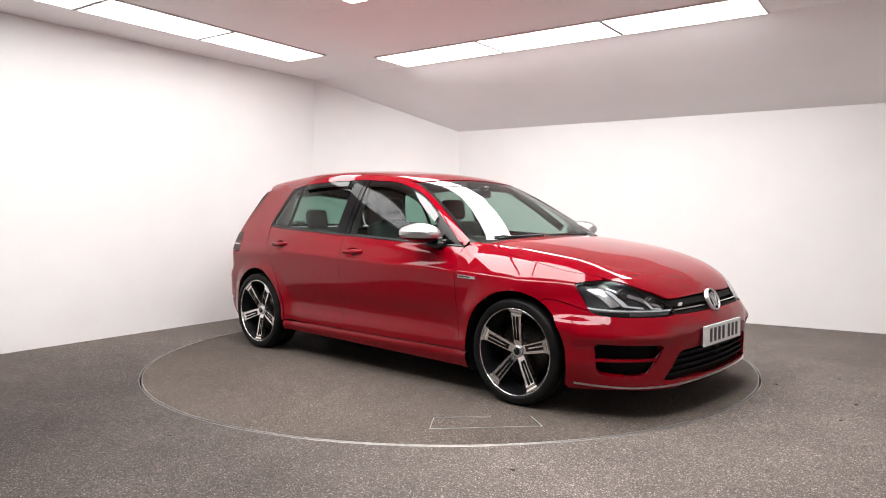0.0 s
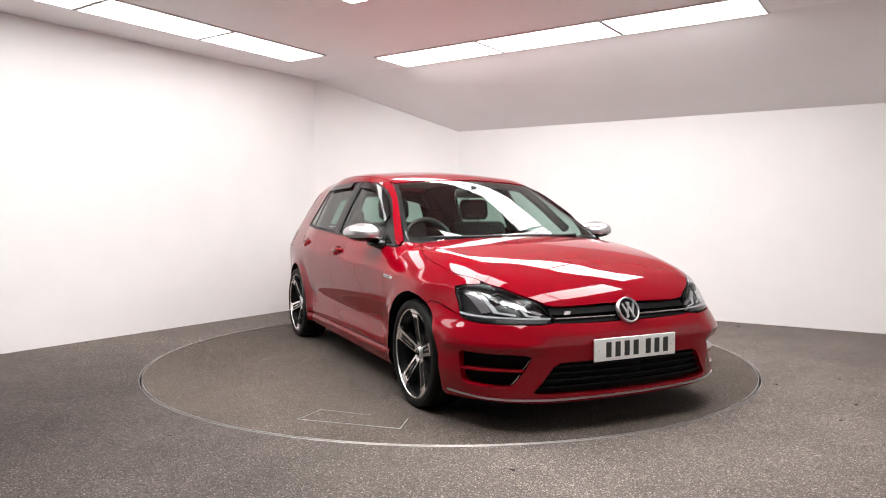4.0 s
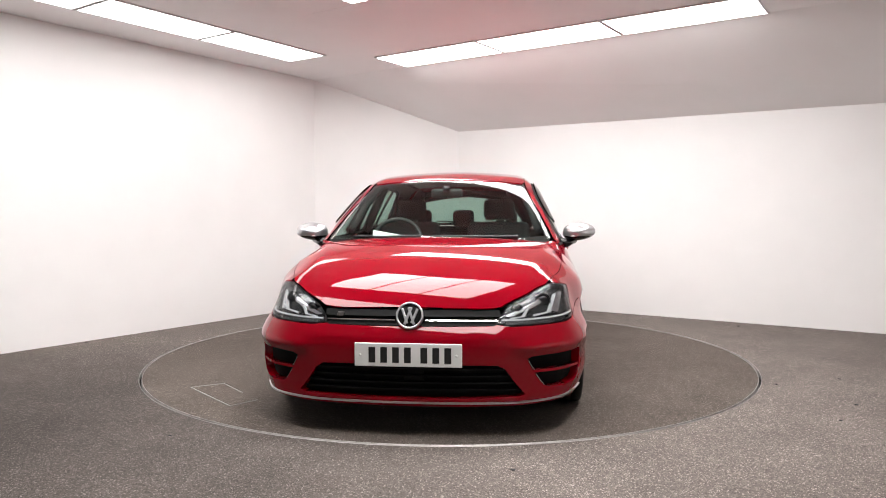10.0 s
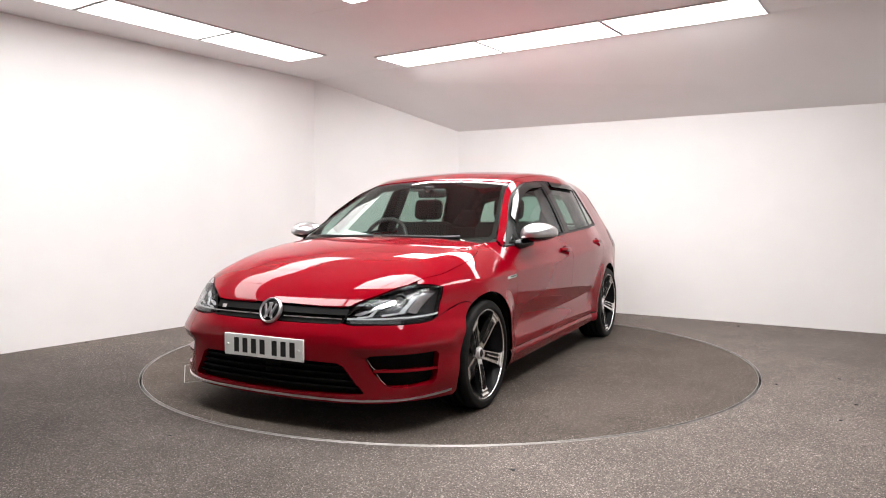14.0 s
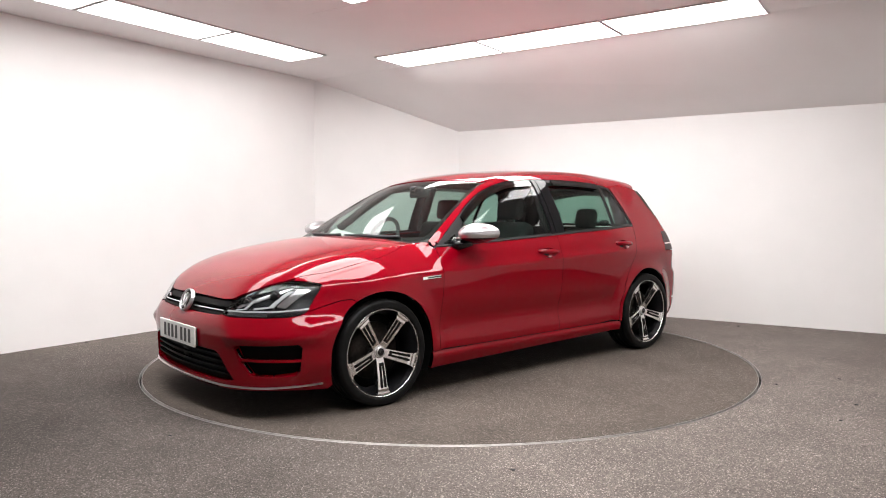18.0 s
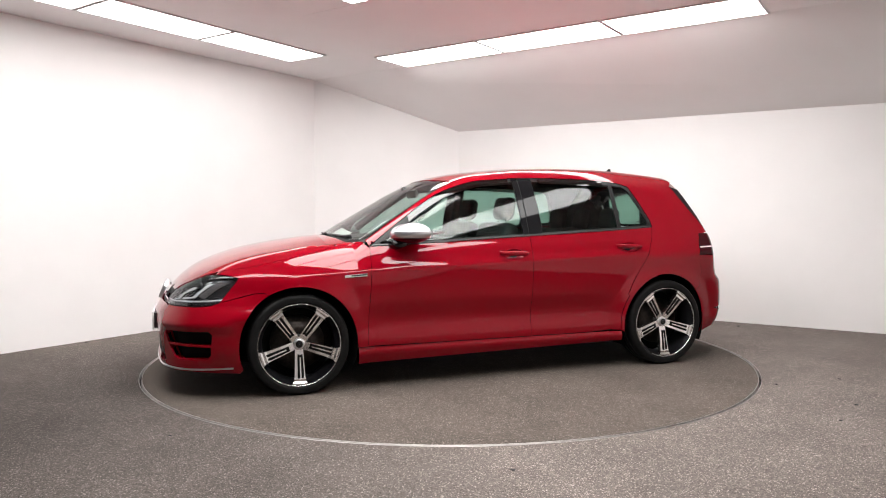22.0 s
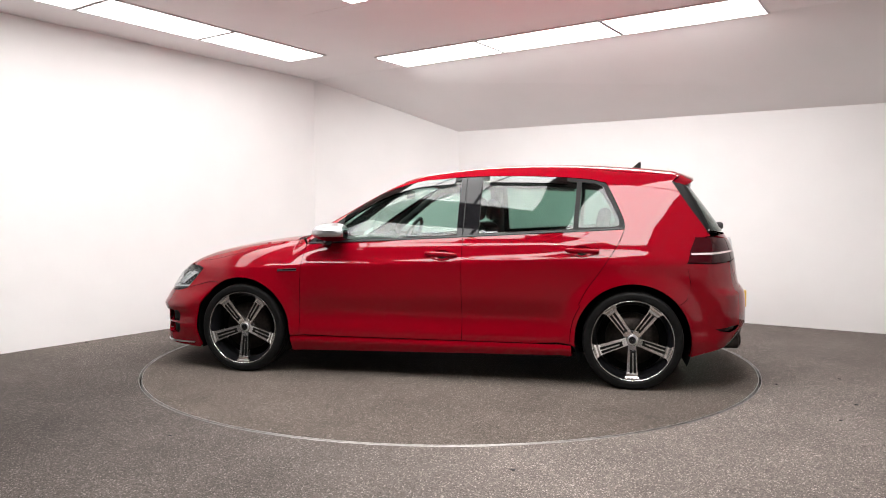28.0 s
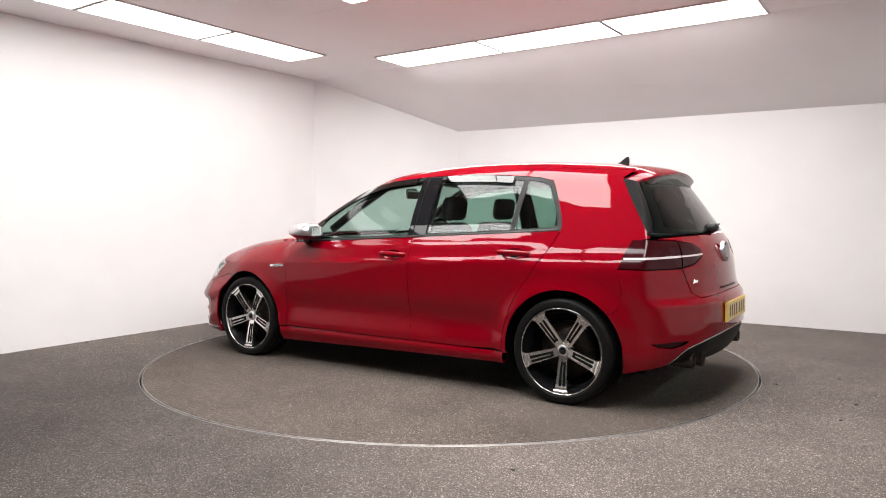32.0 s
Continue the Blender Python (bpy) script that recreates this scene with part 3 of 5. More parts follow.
HANDLES = ((-0.105, 0.831), (-1.005, 0.862))
front_doors = panel("front_door", "flank", flank_ring(door_front + [(0.5, door_low(0.5)), (0.1, door_low(0.1))] + door_mid + belt_run(-0.24, 0.862)), PAINT, car, "red front door", holes=[flank_ring(hollow(*HANDLES[0]))], hole_depth=0.003)
rear_doors = panel("rear_door", "flank", flank_ring(belt_run(-0.24, -1.262) + door_rear + [(-0.7, door_low(-0.7)), (-0.4, door_low(-0.4))] + door_mid), PAINT, car, "red rear door", holes=[flank_ring(hollow(*HANDLES[1]))], hole_depth=0.003)

# roof edge and A pillar, as a line on the form
roof_edge = top_points(smooth_line([(0.885, 0.752), (0.62, 0.668), (0.40, 0.600), (0.20, 0.565), (-0.1, 0.560), (-0.8, 0.555), (-1.3, 0.530), (-1.62, 0.500)], 56))
hatch_edge = side_points(smooth_line([(-1.565, 1.30), (-1.655, 1.15), (-1.740, 1.02), (-1.783, 0.955)], 18))
dlo_top = smooth_line([(0.862, 0.893), (0.735, 0.985), (0.615, 1.068), (0.47, 1.165), (0.305, 1.252), (0.10, 1.314), (-0.06, 1.330), (-0.28, 1.345), (-0.65, 1.343), (-1.0, 1.322), (-1.12, 1.300), (-1.16, 1.275), (-1.245, 1.09), (-1.265, 1.02), (-1.262, belt(-1.262))], 84)
quarter = np.vstack([roof_edge, hatch_edge, side_points([(-1.74, 0.945), (-1.71, 0.943), (-1.67, 0.86), (-1.635, 0.786), (-1.657, 0.66), (-1.637, 0.564)]
          + arch(-WHEEL_X, R_ARCH, 141, -8, 30) + [(q[0] - 0.001, q[1]) for q in door_rear[::-1]]), side_points(dlo_top[::-1])])
quarters = panel("body_side", "flank", to_view("flank", quarter), PAINT, car, "red roof pillar and rear wing")

panel("pillar_lining", "flank", to_view("flank", quarter), DASH, car, "dark inner pillar lining", lift=-0.016, depth=0, gap=0.004, step=0.04)

# front wing
hood_line = top_points(smooth_line([(0.985, 0.672), (1.06, 0.708), (1.15, 0.744), (1.33, 0.772), (1.55, 0.752), (1.69, 0.715), (1.770, 0.690)], 48))
lamp_upper = [(2.005, 0.476, 0.635), (1.946, 0.562, 0.679), (1.885, 0.625, 0.709), (1.837, 0.669, 0.727), (1.784, 0.73, 0.733), (1.71, 0.79, 0.726)]
lamp_outer = [(1.660, 0.825, 0.712), (1.680, 0.828, 0.682), (1.722, 0.826, 0.632), (1.772, 0.810, 0.572)]
lamp_lower = [(1.818, 0.796, 0.560), (1.88, 0.755, 0.553), (1.958, 0.71, 0.550), (2.025, 0.607, 0.548), (2.07, 0.50, 0.546), (2.083, 0.425, 0.556)]
lamp_inner = [(2.06, 0.445, 0.590)]
lamp_outer = [tuple(q) for q in side_points([(x, z) for x, _, z in lamp_outer])]
lamp_upper[4:] = [tuple(q) for q in side_points([(x, z) for x, _, z in lamp_upper[4:]])]
lamp_lower[:2] = [tuple(q) for q in side_points([(x, z) for x, _, z in lamp_lower[:2]])]


def ring3(view, pts):
    return [tuple(q) for q in to_view(view, np.array(pts, float))]


wing = np.vstack([side_points([(0.868, 0.885)]), top_points([(0.90, 0.752)]), hood_line, np.array(lamp_upper[4:] + lamp_outer), side_points([(1.655, 0.602), (1.575, 0.622), (1.52, 0.626)] + arch(WHEEL_X, R_ARCH, 60, 180, 24)
                 + [(0.957, 0.2674), (0.90, 0.2674)] + door_front[::-1])])
wings = panel("front_wing", "flank", to_view("flank", wing), PAINT, car, "red front wing", step=0.016)

# side skirt
skirt = [(0.955, 0.2655), (0.955, 0.235), (0.95, 0.158), (0.5, 0.168), (0.0, 0.178), (-0.5, 0.188), (-0.945, 0.196), (-0.942, 0.2655), (-0.5, 0.2655), (0.0, 0.2655), (0.5, 0.2655)]
panel("side_skirt", "flank", flank_ring(poly(*skirt, n=8)), PAINT, car, "red side skirt", step=0.012, lift=0.0, depth=0.04)

# bonnet and roof
bonnet_half = [(1.025, 0.0), (1.022, 0.3), (1.005, 0.55), (0.992, 0.64)] + [(p[0], p[1]) for p in hood_line] + smooth_line([(1.825, 0.666), (1.873, 0.622), (1.935, 0.560), (1.995, 0.474), (2.018, 0.435), (2.032, 0.35), (2.040, 0.2), (2.044, 0.0)], 40)
panel("bonnet", "top", symmetric(bonnet_half), PAINT, car, "red bonnet", mirror=False, step=0.02)
roof_half = [(0.275, 0.0), (0.262, 0.3), (0.225, 0.545)] + [(p[0], p[1] - 0.002) for p in roof_edge if p[0] < 0.19] + [(-1.66, 0.3), (-1.68, 0.0)]
panel("roof", "top", symmetric(roof_half), PAINT, car, "red roof panel", mirror=False, step=0.03)
screen_half = [(0.995, 0.0), (0.985, 0.3), (0.955, 0.55), (0.905, 0.725)] + [(p[0] - 0.004, p[1] - 0.008) for p in roof_edge if 0.21 < p[0] < 0.88] + [(0.27, 0.3), (0.283, 0.0)]
screen = panel("windscreen", "top", symmetric(screen_half), GLASS_W, car, "tinted windscreen", mirror=False, step=0.03, lift=-0.004, depth=0)[0]

frit = [tuple(np.array((x, y)) * [1, 0.955] + [0.012 if x < 0.4 else (-0.030 if x > 0.85 else -0.006), 0]) for x, y in symmetric(screen_half)]
panel("windscreen_border", "top", symmetric(screen_half), GRILLE_BLACK, screen, "black border of the windscreen", mirror=False, step=0.03, lift=-0.008, depth=0, holes=[frit])

# front bumper round the nose, in the nose view (angle, height)
def nose_side(xz):
    return to_view("nose", side_points(xz))


def nose_front(yz):
    return to_view("nose", front_points(yz))


def pairs(a):
    return [tuple(p) for p in a]


grille_low = 0.543
bumper_half = np.vstack([nose_front([(0.0, grille_low), (0.2, grille_low), (0.41, 0.546)]), to_view("nose", np.array(lamp_lower[::-1]) - [0, 0, 0.004]), to_view("nose", np.array(lamp_outer[-1:])),
                         nose_side([(1.655, 0.600), (1.575, 0.620), (1.52, 0.624)] + arch(WHEEL_X, R_ARCH, 60, -22, 20) + [(1.66, 0.150)]),
                         nose_front([(0.74, 0.165), (0.55, 0.156), (0.3, 0.152), (0.0, 0.15)])])
mouth_half = nose_front([(0.0, 0.362), (0.25, 0.360), (0.43, 0.358), (0.465, 0.340), (0.52, 0.262), (0.562, 0.214), (0.54, 0.206), (0.40, 0.200), (0.2, 0.196), (0.0, 0.195)])
duct = np.vstack([nose_front([(0.575, 0.386), (0.605, 0.318), (0.655, 0.250), (0.675, 0.243)]), to_view("nose", [(1.90, 0.75, 0.240), (1.825, 0.800, 0.245), (1.805, 0.812, 0.27), (1.795, 0.818, 0.39), (1.81, 0.812, 0.408)]), nose_front([(0.66, 0.402), (0.60, 0.398)])])
duct_m = [(-u, v) for u, v in duct]
mouth = symmetric_u(pairs(mouth_half))
panel("front_bumper", "nose", symmetric_u(pairs(bumper_half)), PAINT, car, "red front bumper with air intakes", mirror=False, step=0.016, holes=[mouth, duct, duct_m], hole_depth=0.045)

# lower grille: dark back sheet and thin slats
lower = panel("lower_grille", "nose", symmetric_u([(u * 1.02, v + (0.008 if v > 0.3 else -0.006)) for u, v in pairs(mouth_half)]), INNER, car, "black lower grille", mirror=False, lift=-0.04, depth=0, gap=0, step=0.03)[0]


def ribbon(name, pts, height, thick, mat, parent, lift=0.0, label="", closed=False):
    """A thin bar that follows points on the form; height upwards, thickness inwards."""
    pts = np.array(pts, float)
    nrm = form_normal(pts)
    verts, faces = [], []
    for p, n in zip(pts, nrm):
        up = np.array([0, 0, 1.0]) - n * n[2]
        up /= np.linalg.norm(up)
        o = p + n * lift
        verts += [o - up * height / 2, o + up * height / 2, o + up * height / 2 - n * thick, o - up * height / 2 - n * thick]
    for i in range(len(pts) - 1):
        for k in range(4):
            a, b = 4 * i + k, 4 * i + (k + 1) % 4
            faces.append((a, b, b + 4, a + 4))
    faces += [(0, 1, 2, 3), tuple(4 * (len(pts) - 1) + k for k in (3, 2, 1, 0))]
    ob = mesh_object(name, verts, faces, mat, parent, None, label)
    for q in ob.data.polygons:
        q.use_smooth = False
    return ob


for z in (0.235, 0.268, 0.302, 0.335):
    w = 0.555 - (z - 0.21) * 0.72
    ribbon("grille_slat", front_points([(-w + 2 * w * k / 24, z) for k in range(25)]), 0.008, 0.03, GRILLE_BLACK, lower, lift=-0.012)
part("radar_cover", boxed((0.02, 0.10, 0.10), (2.106, 0.02, 0.315), 0.012), GRILLE_BLACK, lower, "black square sensor cover")
# side ducts with a red blade across and a bright inner edge
for s, ring in ((1, duct), (-1, duct_m)):
    d = panel("side_intake", "nose", pairs(np.array(ring) * [1.01, 1.0]), INNER, car, "black side air intake", mirror=False, lift=-0.042, depth=0, gap=0, step=0.03)[0]
    blade = on_form("nose", [(s * (duct[1][0] + (duct[7][0] - duct[1][0]) * k / 12), 0.322) for k in range(13)])
    ribbon("intake_blade", blade, 0.013, 0.03, PAINT, d, lift=-0.004, label="red blade")
    edge = np.vstack([front_points([(s * y, z)]) for y, z in ((0.584, 0.375), (0.600, 0.345), (0.612, 0.33))])
    ribbon("bright_edge", edge, 0.004, 0.02, CHROME, d, lift=-0.008)
    edge = np.vstack([front_points([(s * y, z)]) for y, z in ((0.622, 0.305), (0.640, 0.275), (0.658, 0.255))])
    ribbon("bright_edge", edge, 0.004, 0.02, CHROME, d, lift=-0.008)
# bright line round the lip
u1 = float(to_view("nose", side_points([(1.70, 0.19)]))[0][0])
lip_s = on_form("nose", [(u1 * k / 40, 0.174 + 0.014 * abs(k / 40) ** 3) for k in range(-40, 41)])
ribbon("lip_strip", lip_s, 0.009, 0.012, SATIN_SILVER, car, lift=0.006, label="bright strip along the front lip")

# small round covers let into the bumper sides
for at_ in ((1.75, 0.82, 0.33), (1.758, 0.81, 0.246)):
    c_ = to_view("nose", [at_])[0]
    panel("bumper_cover", "nose", [(c_[0] + 0.013 * math.cos(a), c_[1] + 0.014 * math.sin(a)) for a in [2 * math.pi * k / 20 for k in range(20)]], PAINT, car, "small red cover in the bumper", lift=0.0015, depth=0.004, gap=0.0, step=0.01)

# radiator grille between the lamps
grille_half = [(0.0, 0.640), (0.2, 0.637), (0.43, 0.632), (0.452, 0.61), (0.43, 0.547), (0.2, 0.544), (0.0, 0.544)]
grille = panel("radiator_grille", "front", symmetric_u(poly(*grille_half[:-1], n=4)[:21] + [grille_half[-1]]), INNER, car, "black radiator grille", mirror=False, lift=-0.035, depth=0, gap=0, step=0.03)[0]
ribbon("grille_bar", front_points([(-0.44 + 0.88 * k / 24, 0.607) for k in range(25)]), 0.036, 0.02, GRILLE_BLACK, grille, lift=-0.012)
ribbon("grille_bar", front_points([(-0.43 + 0.86 * k / 24, 0.553) for k in range(25)]), 0.012, 0.02, GRILLE_BLACK, grille, lift=-0.006)
for s in (1, -1):
    ribbon("chrome_strip", front_points([(s * (0.075 + 0.35 * k / 14), 0.5695) for k in range(15)]), 0.0065, 0.012, CHROME, grille, lift=0.001)
    ribbon("chrome_strip", front_points([(s * (0.075 + 0.36 * k / 14), 0.630) for k in range(15)]), 0.004, 0.012, GLOSS_BLACK, grille, lift=-0.002)


def lozenge(name, at, normal, up, w, h, mat, parent, label):
    """Small plain slanted emblem bar."""
    n, u = Vector(normal).normalized(), Vector(up).normalized()
    r = u.cross(n)
    bm = bmesh.new()
    c = Vector(at)
    pts = [(-w / 2, -h / 2), (w * 0.32, -h / 2), (w / 2, h / 2), (-w * 0.32, h / 2)]
    lo = [bm.verts.new(c + r * a + u * b) for a, b in pts]
    hi = [bm.verts.new(c + r * a * 0.92 + u * b * 0.85 + n * 0.004) for a, b in pts]
    bm.faces.new(lo[::-1]), bm.faces.new(hi)
    for i in range(4):
        bm.faces.new((lo[i], lo[(i + 1) % 4], hi[(i + 1) % 4], hi[i]))
    bmesh.ops.recalc_face_normals(bm, faces=bm.faces[:])
    return part(name, bm, mat, parent, label, smooth=False)


p = front_points([(-0.355, 0.594)])[0]
lozenge("emblem", p + np.array([0.008, 0, 0]), (1, -0.12, 0), (0, 0, 1), 0.045, 0.02, CHROME, grille, "small silver emblem")


def round_badge(at, normal, radius, parent):
    """Chrome ring on a dark disc with plain slanted bars."""
    m = Matrix.Translation(at) @ Vector(normal).to_track_quat("Y", "Z").to_matrix().to_4x4()
    b = part("badge", revolve([(0.001, 0.004), (radius * 0.86, 0.004), (radius * 0.9, 0.0), (radius * 0.9, -0.012)], 40), GRILLE_BLACK, parent, "round badge with chrome ring", at=m)
    part("badge_ring", revolve([(radius * 0.84, 0.0), (radius * 0.86, 0.010), (radius * 0.94, 0.013), (radius, 0.006), (radius, -0.012)], 48), SATIN_SILVER, b)
    for k, (x, tilt) in enumerate(((-0.36, -20), (-0.12, 20), (0.12, -20), (0.36, 20))):
        part("badge_bar", boxed((radius * 0.17, 0.012, radius * 1.45 - abs(x) * radius * 0.9), (x * radius, 0.006, -0.05 * radius), 0.002, Euler((0, radians(tilt), 0)).to_matrix()), SATIN_SILVER, b, smooth=False)
    return b


round_badge((2.098, 0.0, 0.594), (1, 0, 0.42), 0.068, car)


def number_plate(x, z, facing, mat, label):
    pl = part("number_plate", boxed((0.012, 0.524, 0.114), (0, 0, 0), 0.003), mat, car, label, smooth=False,
              at=Matrix.Translation((x, 0, z)) @ Matrix.Rotation(0 if facing > 0 else math.pi, 4, "Z"))
    for k, y in enumerate((-0.176, -0.118, -0.06, -0.002, 0.078, 0.136, 0.194)):
        part("plate_bar", boxed((0.003, 0.033 if facing > 0 else 0.022, 0.076 if facing > 0 else 0.070), (0.0055, y, 0)), PLATE_BLACK, pl, smooth=False)
    for y in (-0.235, 0.235):
        part("plate_screw", revolve([(0.001, 0.010), (0.006, 0.009), (0.007, 0.004)], 12), PLATE_WHITE, pl, at=Matrix.Rotation(-math.pi / 2, 4, "Z") @ Matrix.Translation((-y, 0, 0)))
    part("plate_holder", boxed((0.02, 0.50, 0.10), (-0.014, 0, 0), 0.004), SATIN_BLACK, pl, smooth=False)
    return pl


number_plate(2.159, 0.411, 1, PLATE_WHITE, "white number plate with plain black bars")

# headlights: dark bowl, reflector parts, running-light line, clear lens
lamp_ring = lamp_upper + lamp_outer + lamp_lower + lamp_inner
lenses = panel("headlight", "nose", ring3("nose", lamp_ring), LENS, car, "clear-lensed headlight with dark bowl", step=0.016, gap=0.003, depth=0)
bowls = panel("lamp_bowl", "nose", ring3("nose", lamp_ring), LAMP_GREY, lenses, "dark grey lamp bowl", step=0.02, gap=0.002, lift=-0.034, depth=-0.030)
panel("lamp_seal", "nose", ring3("nose", lamp_ring), SEAL, lenses, "", step=0.02, gap=0.0, lift=-0.006, depth=0.01, holes=[ring3("nose", [tuple(np.array((1.88, 0.68, 0.635)) + (np.array(q) - (1.88, 0.68, 0.635)) * 0.978) for q in lamp_ring])])
for i, s in enumerate((1, -1)):
    low = np.vstack([side_points([(1.745, 0.592), (1.80, 0.586)]), front_points([(0.74, 0.580), (0.66, 0.577), (0.56, 0.574), (0.45, 0.573)])]) * [1, s, 1]
    ribbon("running_light", np.array(smooth_line(pairs(low), 30)), 0.009, 0.012, GUIDE, lenses[i], lift=-0.004, label="bright strip in the lamp")
    base = np.vstack([front_points([(s * y, 0.561)]) for y in (0.47, 0.55, 0.63, 0.70)])
    ribbon("lamp_shelf", np.array(smooth_line(pairs(base), 20)), 0.020, 0.02, SATIN_BLACK, lenses[i], lift=-0.006)
    for y, z, r in ((0.665, 0.655, 0.036), (0.535, 0.622, 0.027)):
        q = front_points([(s * y, z)])[0]
        m = Matrix.Translation(q - np.array([0.032, s * 0.012, 0.008])) @ Vector((1, s * 0.25, 0.0)).to_track_quat("Y", "Z").to_matrix().to_4x4()
        part("projector", revolve([(0.001, 0.016), (r * 0.5, 0.013), (r * 0.8, 0.004), (r * 0.92, -0.01)], 28), GLOSS_BLACK, lenses[i], "dark lamp lens", at=m)
        part("projector_ring", revolve([(r * 0.9, -0.012), (r * 0.95, 0.004), (r * 1.12, 0.006), (r * 1.2, -0.012)], 28), LAMP_GREY, lenses[i], "dark lamp ring", at=m)
# flat reflectors and light guides set into the bowl
LAMP_SILVER = material("lamp_reflector_silver", (0.55, 0.56, 0.58), rough=0.18, metal=1.0)
for name, mat, corners, label in (("outer_reflector", LAMP_SILVER, [(0.778, 0.690), (0.742, 0.702), (0.712, 0.612), (0.750, 0.600)], "silver outer reflector"),
                                  ("reflector_wing", LAMP_SILVER, [(0.715, 0.706), (0.640, 0.676), (0.560, 0.640), (0.468, 0.600), (0.500, 0.595), (0.600, 0.630), (0.690, 0.672)], "silver reflector wing"),
                                  ("light_guide", GUIDE, [(0.735, 0.690), (0.715, 0.690), (0.682, 0.606), (0.704, 0.602)], "white light guide"),
                                  ("light_guide", GUIDE, [(0.702, 0.604), (0.682, 0.608), (0.610, 0.600), (0.612, 0.590)], "white light guide"),
                                  ("light_guide", GUIDE, [(0.590, 0.634), (0.574, 0.630), (0.548, 0.592), (0.566, 0.590)], "white light guide"),
                                  ("light_guide", GUIDE, [(0.564, 0.592), (0.548, 0.594), (0.492, 0.590), (0.494, 0.582)], "white light guide")):
    panel(name, "nose", pairs(nose_front(poly(*corners, n=3))), mat, lenses, label, lift=-0.020 if mat is GUIDE else -0.026, depth=0.006, gap=0, step=0.012)


# tail
def tail_side(xz):
    return to_view("tail", side_points(xz))


def tail_back(yz):
    return to_view("tail", front_points(yz, -1))


rear_half = np.vstack([tail_back([(0.0, 0.628), (0.3, 0.622), (0.502, 0.6175), (0.566, 0.6485), (0.594, 0.7175), (0.6155, 0.786)]), tail_side([(-1.80, 0.783), (-1.63, 0.785), (-1.658, 0.66), (-1.638, 0.564)] + arch(-WHEEL_X, R_ARCH, 141, 195, 14) + [(-1.67, 0.208)]),
                       to_view("tail", [(-1.88, 0.745, 0.262), (-1.93, 0.71, 0.300), (-1.97, 0.66, 0.350)]), tail_back([(0.5, 0.392), (0.25, 0.412), (0.0, 0.418)])])
slit = to_view("tail", [(-1.80, 0.79, 0.382), (-1.92, 0.75, 0.396), (-2.01, 0.666, 0.394), (-1.985, 0.70, 0.374), (-1.92, 0.745, 0.360), (-1.84, 0.78, 0.366)])
panel("rear_bumper", "tail", symmetric_u(pairs(rear_half)), PAINT, car, "red rear bumper", mirror=False, step=0.018, gap=0.0004, holes=[slit, slit * [-1, 1]], hole_depth=0.02)
panel("rear_reflector", "tail", pairs(slit), TAIL_RED, car, "dark red reflector slit", lift=-0.012, depth=0, gap=0)
diff_half = np.vstack([tail_back([(0.0, 0.418), (0.25, 0.412), (0.5, 0.392)]), to_view("tail", [(-1.97, 0.66, 0.350), (-1.93, 0.71, 0.300), (-1.895, 0.738, 0.268)]), tail_back([(0.62, 0.262), (0.4, 0.25), (0.0, 0.25)])])
diffuser_panel = panel("rear_diffuser", "tail", symmetric_u(pairs(diff_half)), GRILLE_BLACK, car, "black rear diffuser", mirror=False, lift=-0.012, depth=0.02, gap=0)[0]
trim = np.vstack([on_form("tail", to_view("tail", [(-1.895, 0.735, 0.272), (-1.935, 0.705, 0.305), (-1.97, 0.66, 0.348)])), front_points([(0.5, 0.388), (0.25, 0.408), (0.0, 0.414)], -1)])
trim = np.vstack([trim, (trim * [1, -1, 1])[::-1][1:]])
ribbon("chrome_strip", np.array(smooth_line(pairs(trim), 60)), 0.007, 0.012, CHROME, diffuser_panel, lift=0.002, label="bright strip over the diffuser")
for s in (1, -1):
    for y in (0.47, 0.565):
        m = Matrix.Translation((-1.955 + 0.30 * (y - 0.4), s * y, 0.272))
        t = part("exhaust_tip", revolve([(0.036, 0.06), (0.036, -0.07), (0.041, -0.075), (0.043, -0.07), (0.043, 0.06)], 32), BRAKE, car, "dark metal exhaust tip", at=m @ Matrix.Rotation(-math.pi / 2, 4, "Z"))
        part("exhaust_bore", revolve([(0.001, 0.02), (0.0365, 0.02)], 24), INNER, t)

gate_left = [(0.0, 0.966), (0.3, 0.966), (0.55, 0.962), (0.70, 0.953), (0.585, 0.940), (0.45, 0.920), (0.372, 0.885), (0.397, 0.845), (0.51, 0.805), (0.612, 0.789), (0.590, 0.718), (0.562, 0.650), (0.50, 0.6195), (0.3, 0.6235), (0.0, 0.6295)]
tailgate = panel("tailgate", "back", symmetric_u(gate_left), PAINT, car, "red tailgate", mirror=False, step=0.018)[0]
round_badge((-2.010, 0.0, 0.862), (-1, 0, 0.10), 0.062, tailgate)
p = front_points([(0.52, 0.712)], -1)[0]
lozenge("emblem", p - np.array([0.002, 0, 0]), (-1, 0.35, 0), (0, 0, 1), 0.042, 0.018, CHROME, tailgate, "small silver emblem")
number_plate(-2.080, 0.515, -1, PLATE_YELLOW, "yellow rear number plate with plain black bars")
part("grip_lip", boxed((0.02, 0.30, 0.012), (-2.036, 0, 0.655), 0.004), SATIN_BLACK, tailgate)

